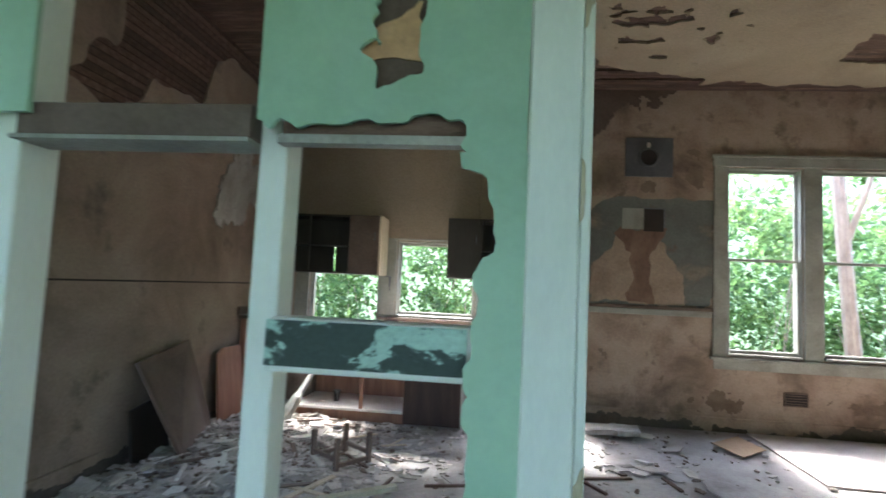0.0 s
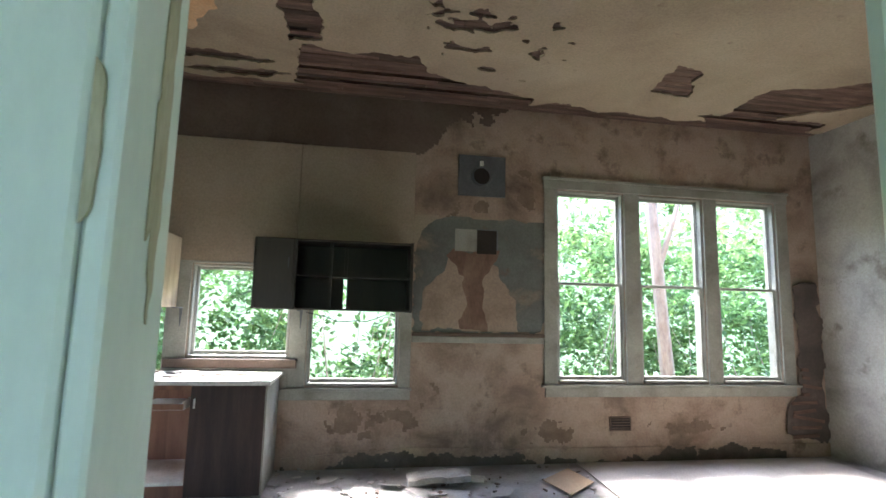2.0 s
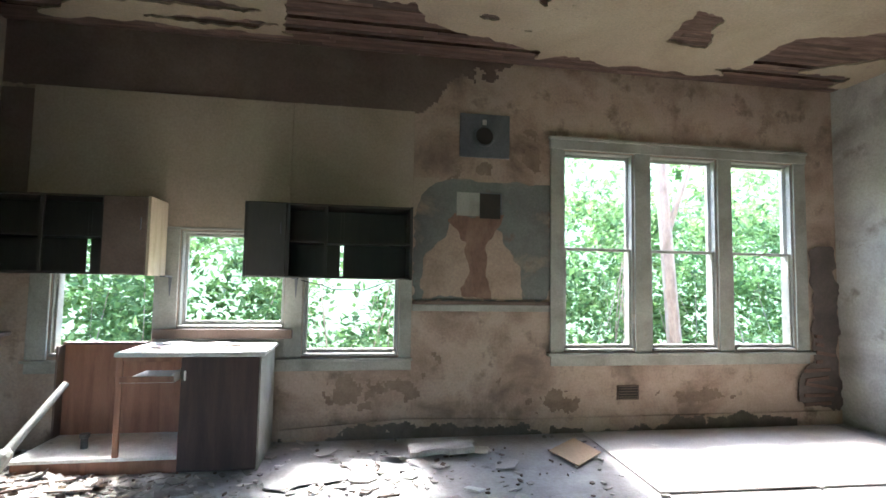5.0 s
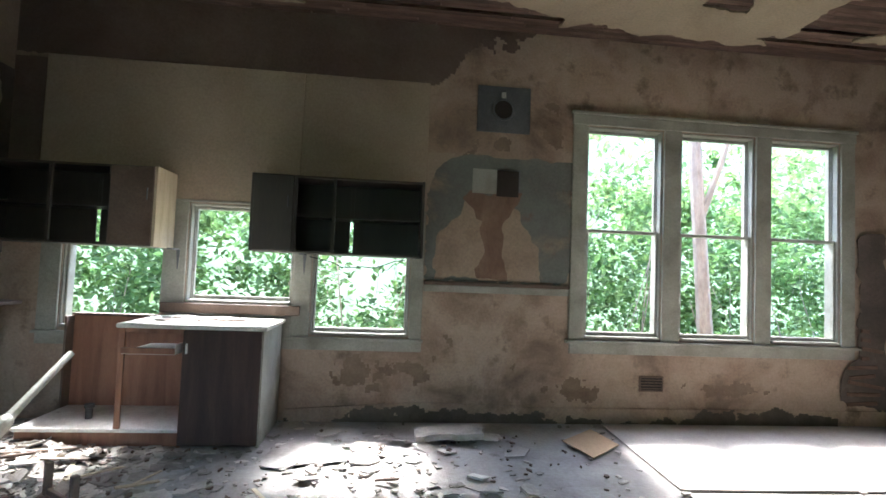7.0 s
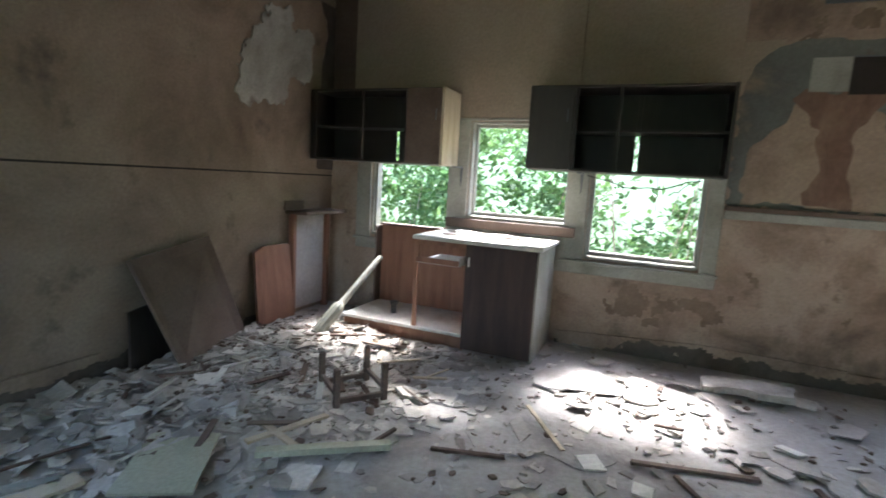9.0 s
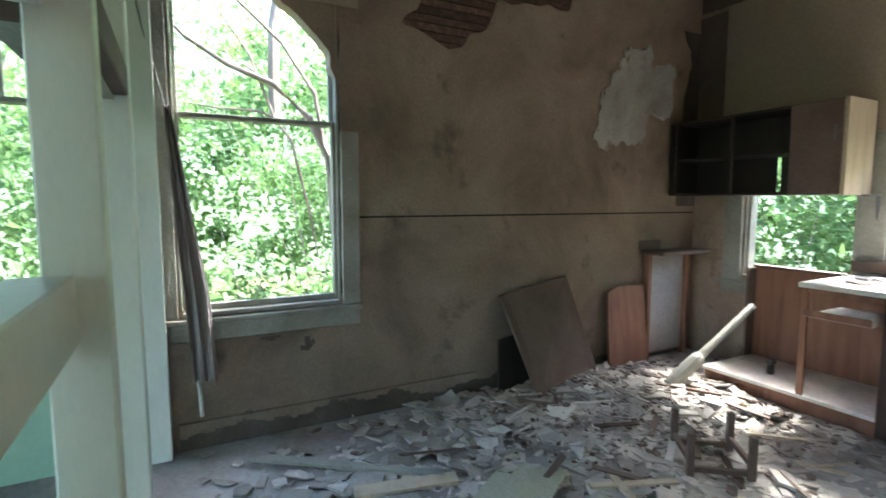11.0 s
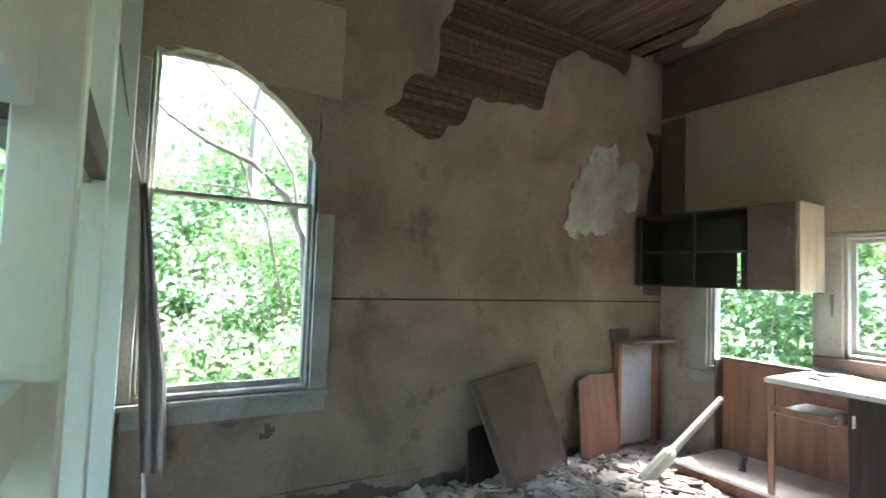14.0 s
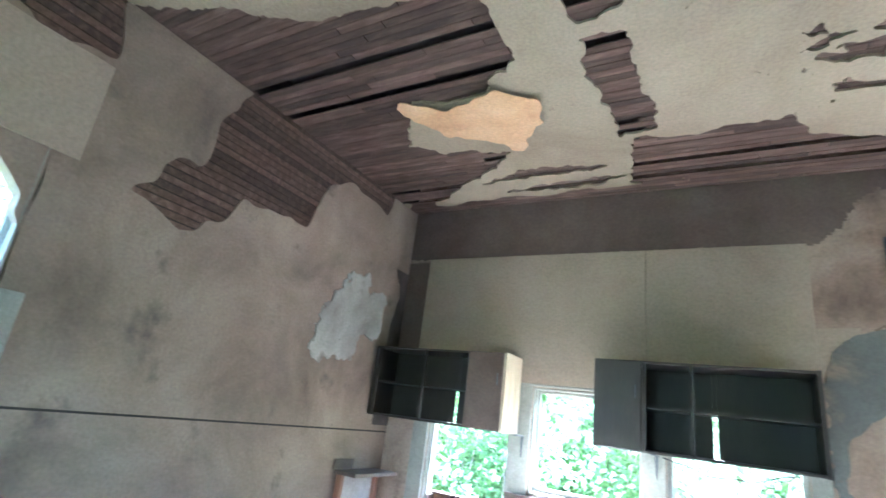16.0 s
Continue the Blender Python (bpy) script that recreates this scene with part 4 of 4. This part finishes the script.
bm = bmesh.new()
for i in range(4600):
    r = rng.random()
    if r < 0.55:
        x, y = rng.gauss(0.85, 0.5), rng.gauss(-1.45, 0.5)
    elif r < 0.72:
        x, y = rng.gauss(0.9, 0.5), rng.gauss(-2.8, 0.6)
    elif r < 0.88:
        x, y = rng.gauss(2.9, 0.7), rng.gauss(-1.2, 0.6)
        if rng.random() < 0.6:
            continue
    else:
        x, y = rng.uniform(0.1, 7.8), rng.uniform(-4.2, -0.1)
    if not (0.05 < x < 7.85 and -4.25 < y < -0.05) or (x > 5.0 and y > -1.4 and rng.random() < 0.8) or (0.6 < x < 2.26 and y > -0.7):
        continue
    s = min(0.13, rng.lognormvariate(-3.2 if x < 2.1 else -3.9, 0.6))
    chip(bm, x, y, heap(x, y) * rng.uniform(0.6, 1.05) + 0.006, s, 14 if heap(x, y) > 0.02 else 5)
tagged(part("rubble", bm, CHIP), "scattered plaster chips and torn paper litter", "rubble", kind="stuff")
bm = bmesh.new()
N = 44
gv = [[bm.verts.new((0.02 + 2.2 * i / N, -4.0 + 3.95 * j / N, max(0.002, heap(0.02 + 2.2 * i / N, -4.0 + 3.95 * j / N) - 0.012 + 0.012 * noise.noise(Vector((i * 0.5, j * 0.5, 0)))) if 0 < i < N and 0 < j < N else -0.01)) for j in range(N + 1)] for i in range(N + 1)]
for i in range(N):
    for j in range(N):
        bm.faces.new((gv[i][j], gv[i + 1][j], gv[i + 1][j + 1], gv[i][j + 1]))
tagged(part("rubble_bed", bm, FLOORM), "low heap of dust and broken plaster", "rubble", kind="stuff")
for i in range(60):
    b1 = bmesh.new()
    x, y = rng.gauss(0.8, 0.4), rng.gauss(-1.7, 0.55)
    if x < 0.2 or y > -0.75 or i % 3 == 0:
        x, y = rng.uniform(2.3, 4.2), rng.uniform(-2.2, -0.35)
    chip(b1, x, y, heap(x, y) + 0.012, rng.uniform(0.07, 0.14), 8)
    tagged(part("plaster_piece", b1, rng.choice((CHIP, CHIP, SHEET, WHITEWOOD))), "flat broken plaster piece lying on the floor", "plaster piece", "plaster pieces on the floor")

bm = bmesh.new()
for i in range(800):
    x, y = (rng.gauss(0.8, 0.45), rng.gauss(-1.5, 0.55)) if i % 3 else (rng.uniform(0.1, 4.6), rng.uniform(-3.6, -0.3))
    if not (0.05 < x < 4.9 and -4.2 < y < -0.08) or (0.6 < x < 2.26 and y > -0.7):
        continue
    chip(bm, x, y, heap(x, y) + 0.012, min(0.05, rng.lognormvariate(-4.0, 0.5)), 12)
tagged(part("dark_litter", bm, SLAB), "dark splinters and dirt crumbs among the rubble", "rubble", kind="stuff")
for i in range(46):
    x, y, a, ln = rng.gauss(0.9, 0.45), rng.gauss(-1.6, 0.6), rng.uniform(0, 6.28), rng.uniform(0.12, 0.45)
    if i % 4 == 0:
        x, y = rng.uniform(1.5, 4.2), rng.uniform(-2.6, -0.5)
    if x < 0.35 or y > -0.8 and x < 2.4:
        continue
    x1, y1 = x + ln * math.cos(a), y + ln * math.sin(a)
    if 0.05 < x1 < 4.9 and -4.2 < y1 < -0.75:
        s = plank((x, y), (x1, y1), rng.uniform(0.015, 0.04), rng.uniform(0.006, 0.015), rng.choice((LIGHTWOOD, SLAB, WHITEWOOD, LATH)), "broken lath stick lying in the rubble", heap(x, y) + 0.015, heap(x1, y1) + 0.02 + 0.03 * rng.random())
        s.name = "lath_stick"
        tagged(s, "", "stick", "lath sticks on the floor")


def torn_disc(u, v, i, r):
    p, q = wob(u + i, v, 3.2, 0.16)
    return math.hypot(p - i - r, q - r) < 0.8 * r


for i, (x, y, r) in enumerate(((2.55, -1.65, 0.42), (3.35, -1.95, 0.5), (2.15, -2.3, 0.45), (2.9, -2.6, 0.5), (3.75, -1.25, 0.38), (1.9, -2.95, 0.4), (1.75, -1.3, 0.3), (3.9, -2.6, 0.45), (2.4, -3.3, 0.45), (2.6, -0.85, 0.3), (3.2, -3.2, 0.4), (4.3, -1.8, 0.4))):
    fl = part("floor_covering", ragged_sheet((x - r, y - r, 0.003 + 0.0012 * i), (1, 0, 0), (0, 1, 0), 2 * r, 2 * r, 0.03, lambda u, v: torn_disc(u, v, i, r), 0.006, 0.25), FLOORM)
    tagged(fl, "curled dusty piece of torn floor covering", "floor covering", "torn floor covering")

# curtain rag and its cord at the west window
rag = thing("curtain_rag", "faded torn curtain strip hanging by the window", "curtain")
bm = bmesh.new()
cols = []
for j in range(22):
    z = 1.84 - 1.45 * j / 21
    w = 0.03 + 0.09 * min(1, j / 14)
    cols.append([bm.verts.new((0.07 + 0.022 * math.sin(i * 2.0 + j * 0.15), -4.20 + 0.004 * j + w * i / 7, z + (0.03 * math.sin(i * 3) if j == 21 else 0))) for i in range(8)])
for a, b in zip(cols, cols[1:]):
    for i in range(7):
        bm.faces.new((a[i], a[i + 1], b[i + 1], b[i]))
r = part("cloth", bm, CLOTH, rag)
sol = r.modifiers.new("thickness", "SOLIDIFY")
sol.thickness = 0.004
part("cord", rod([(0.12, -4.32, 2.5), (0.10, -4.26, 2.15), (0.07, -4.19, 1.83)], [0.006, 0.006, 0.006], 5), TRIM, rag)
part("tassel", rod([(0.07, -4.10, 0.40), (0.072, -4.09, 0.33), (0.07, -4.085, 0.2)], [0.006, 0.01, 0.012], 6), WHITEWOOD, rag)

# ---- outdoors ----
tagged(part("ground", box(-60, -60, -0.75, 60, 60, -0.70), GROUND), "shaded ground covered in leaf litter", "ground", kind="structure")


def leaf(bm, p, s):
    m = Matrix.Translation(p) @ Euler((rng.gauss(0.5, 0.5), rng.gauss(0, 0.5), rng.uniform(0, 6.28))).to_matrix().to_4x4()
    q = [(0, -s, 0), (s * 0.55, -s * 0.1, 0.12 * s), (0, s, -0.1 * s), (-s * 0.55, -s * 0.1, 0.12 * s)]
    bm.faces.new([bm.verts.new(m @ Vector(v)) for v in q])


def thicket(name, along, a0, a1, depth0, depth1, height, count, material, label, sign=1, size=(0.035, 0.085)):
    """A wall of undergrowth: many leaves gathered in clumps, with an uneven top."""
    bm = bmesh.new()
    verts, faces = [], []
    clumps = [(rng.uniform(a0, a1), rng.uniform(depth0, depth1), rng.uniform(-0.5, 1) ** 1 * height, rng.uniform(0.25, 0.7)) for _ in range(count // 90)]
    for a, d, z, r in clumps:
        top = height * (0.8 + 0.25 * noise.noise(Vector((a * 0.8, d, 0))))
        if z > top:
            z *= 0.6
        for _ in range(90):
            g = Vector((rng.gauss(0, 0.5), rng.gauss(0, 0.5), rng.gauss(0, 0.45))) * r
            s = rng.uniform(*size)
            p = Vector((a + g.x, sign * (d + g.y), z + g.z)) if along == "x" else Vector((sign * (d + g.x), a + g.y, z + g.z))
            m = Euler((rng.gauss(0.5, 0.5), rng.gauss(0, 0.5), rng.uniform(0, 6.28))).to_matrix()
            k = len(verts)
            for v in ((0, -s, 0), (s * 0.55, -s * 0.1, 0.12 * s), (0, s, -0.1 * s), (-s * 0.55, -s * 0.1, 0.12 * s)):
                verts.append(p + m @ Vector(v))
            faces.append((k, k + 1, k + 2, k + 3))
    me = bpy.data.meshes.new(name)
    me.from_pydata([tuple(v) for v in verts], [], faces)
    me.materials.append(material)
    return tagged(new(name, me), label, "foliage", kind="stuff")


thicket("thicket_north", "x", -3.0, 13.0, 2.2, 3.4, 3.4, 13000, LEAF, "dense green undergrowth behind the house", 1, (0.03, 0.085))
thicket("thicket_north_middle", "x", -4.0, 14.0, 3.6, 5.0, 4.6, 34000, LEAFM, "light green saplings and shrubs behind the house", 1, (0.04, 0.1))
thicket("thicket_north_far", "x", -6.0, 17.0, 5.2, 8.0, 5.6, 40000, LEAFY, "leaves further back, coloured bright as if sunlit", 1, (0.05, 0.12))
thicket("weeds_north", "x", -2.0, 11.0, 1.3, 2.1, 0.6, 6000, LEAFM, "low weeds along the back of the house")
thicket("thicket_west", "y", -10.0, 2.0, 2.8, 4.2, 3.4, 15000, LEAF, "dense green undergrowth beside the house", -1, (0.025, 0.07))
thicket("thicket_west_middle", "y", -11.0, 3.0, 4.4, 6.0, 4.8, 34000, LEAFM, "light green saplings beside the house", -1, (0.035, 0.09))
thicket("thicket_west_far", "y", -13.0, 5.0, 6.2, 8.5, 6.0, 34000, LEAFY, "leaves beyond the side yard, coloured bright as if sunlit", -1, (0.05, 0.11))
thicket("weeds_west", "y", -8.0, -1.0, 1.3, 2.4, 0.75, 7000, LEAFM, "low weeds along the side of the house", -1)
for nm, along, a0, a1, d0, d1, count in (("saplings_north", "x", -1.0, 10.0, 1.9, 4.0, 46), ("saplings_west", "y", -8.0, -1.0, 2.0, 4.0, 34)):
    bm = bmesh.new()
    for i in range(count):
        u, d, z, h = rng.uniform(a0, a1), rng.uniform(d0, d1), -0.72, rng.uniform(1.4, 4.2)
        lean, sway, r = rng.gauss(0, 0.22), rng.gauss(0, 0.1), rng.uniform(0.005, 0.016)
        pts = [(u + lean * h * f + sway * math.sin(5 * f), d + 0.1 * math.sin(4 * f + i), z + h * f) for f in (0, 0.25, 0.5, 0.75, 1.0)]
        rod([p if along == "x" else (-p[1], p[0], p[2]) for p in pts], [r, r * 0.9, r * 0.75, r * 0.6, r * 0.3], 5, bm)
    tagged(part(nm, bm, BARK), "thin pale sapling stems in the undergrowth", "saplings", kind="stuff")
bm = bmesh.new()
vine = [(-4.87, 2.66), (-4.88, 2.29), (-4.93, 1.85), (-4.9, 1.56)]
for (ya, za), (yb, zb) in zip(vine, vine[1:]):
    rod([(-0.25, ya, za), (-0.24, yb, zb)], [0.003, 0.003], 4, bm)
    for i in range(15):
        f = (i + rng.random()) / 15
        leaf(bm, Vector((-0.25 + rng.gauss(0, 0.02), ya + f * (yb - ya) + rng.gauss(0, 0.045), za + f * (zb - za) + rng.gauss(0, 0.03))), rng.uniform(0.02, 0.04))
for _ in range(150):
    leaf(bm, Vector((rng.uniform(-0.32, -0.19), rng.uniform(-5.45, -4.65), 0.80 + abs(rng.gauss(0, 0.10)))), rng.uniform(0.025, 0.05))
for _ in range(14):
    leaf(bm, Vector((-0.06 + rng.gauss(0, 0.03), -3.76 + rng.gauss(0, 0.03), 0.80 + abs(rng.gauss(0, 0.04)))), rng.uniform(0.02, 0.04))
tagged(part("window_vine", bm, LEAF), "leafy vine climbing over the front room window", "vine", kind="stuff")
# out of view: added leaves that dim and green daylight entering the front room
thicket("thicket_south_unseen", "x", -4.0, 12.0, 11.0, 13.5, 5.0, 9000, LEAFM, "unseen leaves added south to green the incoming light", -1, (0.08, 0.2))
thicket("thicket_east_unseen", "y", -11.0, -2.0, 10.5, 12.5, 5.0, 9000, LEAFM, "unseen leaves added east to green the incoming light", 1, (0.08, 0.2))
# glowing boards stand in for the bright distance behind the thickets
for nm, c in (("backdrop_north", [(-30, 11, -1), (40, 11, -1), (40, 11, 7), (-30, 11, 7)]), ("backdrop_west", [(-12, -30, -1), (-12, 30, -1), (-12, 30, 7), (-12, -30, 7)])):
    tagged(part(nm, plate(c, 0.3), DISTANT), "glowing pale green backdrop of distant woods", "woods", kind="structure")


def tree(pts, radii, limbs, label):
    t = thing("tree", label, "tree")
    part("trunk", rod(pts, radii, 9), BARK, t)
    for lp, lr in limbs:
        part("limb", rod(lp, lr, 6), BARK, t)
    bm = bmesh.new()
    tip = Vector(pts[-1])
    for _ in range(700):
        p = tip + Vector((rng.gauss(0, 0.6), rng.gauss(0, 0.6), rng.gauss(0.5, 0.5)))
        if p.x < -0.9 or p.y > 0.9:
            leaf(bm, p, rng.uniform(0.03, 0.07))
    part("crown", bm, LEAFY, t)
    return t


tree([(7.3, 1.7, -0.7), (7.15, 1.7, 1.2), (7.08, 1.75, 2.6), (7.0, 1.8, 4.4)], [0.12, 0.09, 0.085, 0.07], [([(7.1, 1.75, 2.0), (7.3, 1.6, 2.8), (7.5, 1.5, 3.6)], [0.05, 0.04, 0.02])], "pale trunk with vines outside the tall windows")
tree([(-1.1, -2.75, -0.7), (-1.08, -2.95, 0.6), (-1.05, -3.03, 1.3), (-1.0, -3.06, 1.67), (-1.0, -3.22, 2.0), (-1.0, -3.48, 2.23), (-1.0, -3.8, 2.34), (-1.0, -4.07, 2.5), (-1.05, -4.5, 2.95)], [0.05, 0.045, 0.04, 0.036, 0.032, 0.026, 0.018, 0.014, 0.007],
     [([(-1.0, -3.05, 1.45), (-0.98, -3.18, 2.19), (-0.98, -3.42, 2.54), (-1.0, -3.87, 2.93), (-1.0, -4.1, 3.3)], [0.024, 0.02, 0.016, 0.012, 0.007]),
      ([(-1.1, -3.15, 0.9), (-1.05, -3.22, 1.26), (-1.02, -3.36, 1.83), (-1.02, -3.48, 1.99), (-1.02, -3.64, 2.43), (-1.02, -3.98, 2.92)], [0.008, 0.012, 0.015, 0.014, 0.012, 0.007]),
      ([(-1.02, -3.48, 1.99), (-1.02, -3.6, 2.03), (-1.02, -3.85, 2.03), (-1.02, -4.2, 2.06)], [0.011, 0.01, 0.008, 0.004]),
      ([(-1.0, -3.5, 2.24), (-1.0, -3.8, 2.42), (-1.0, -4.2, 2.5)], [0.009, 0.007, 0.004]),
      ([(-1.3, -3.42, 2.0), (-1.3, -3.43, 2.3), (-1.3, -3.42, 2.75), (-1.3, -3.3, 3.4)], [0.05, 0.048, 0.044, 0.04])], "leaning pale sapling with bare branches by the window")
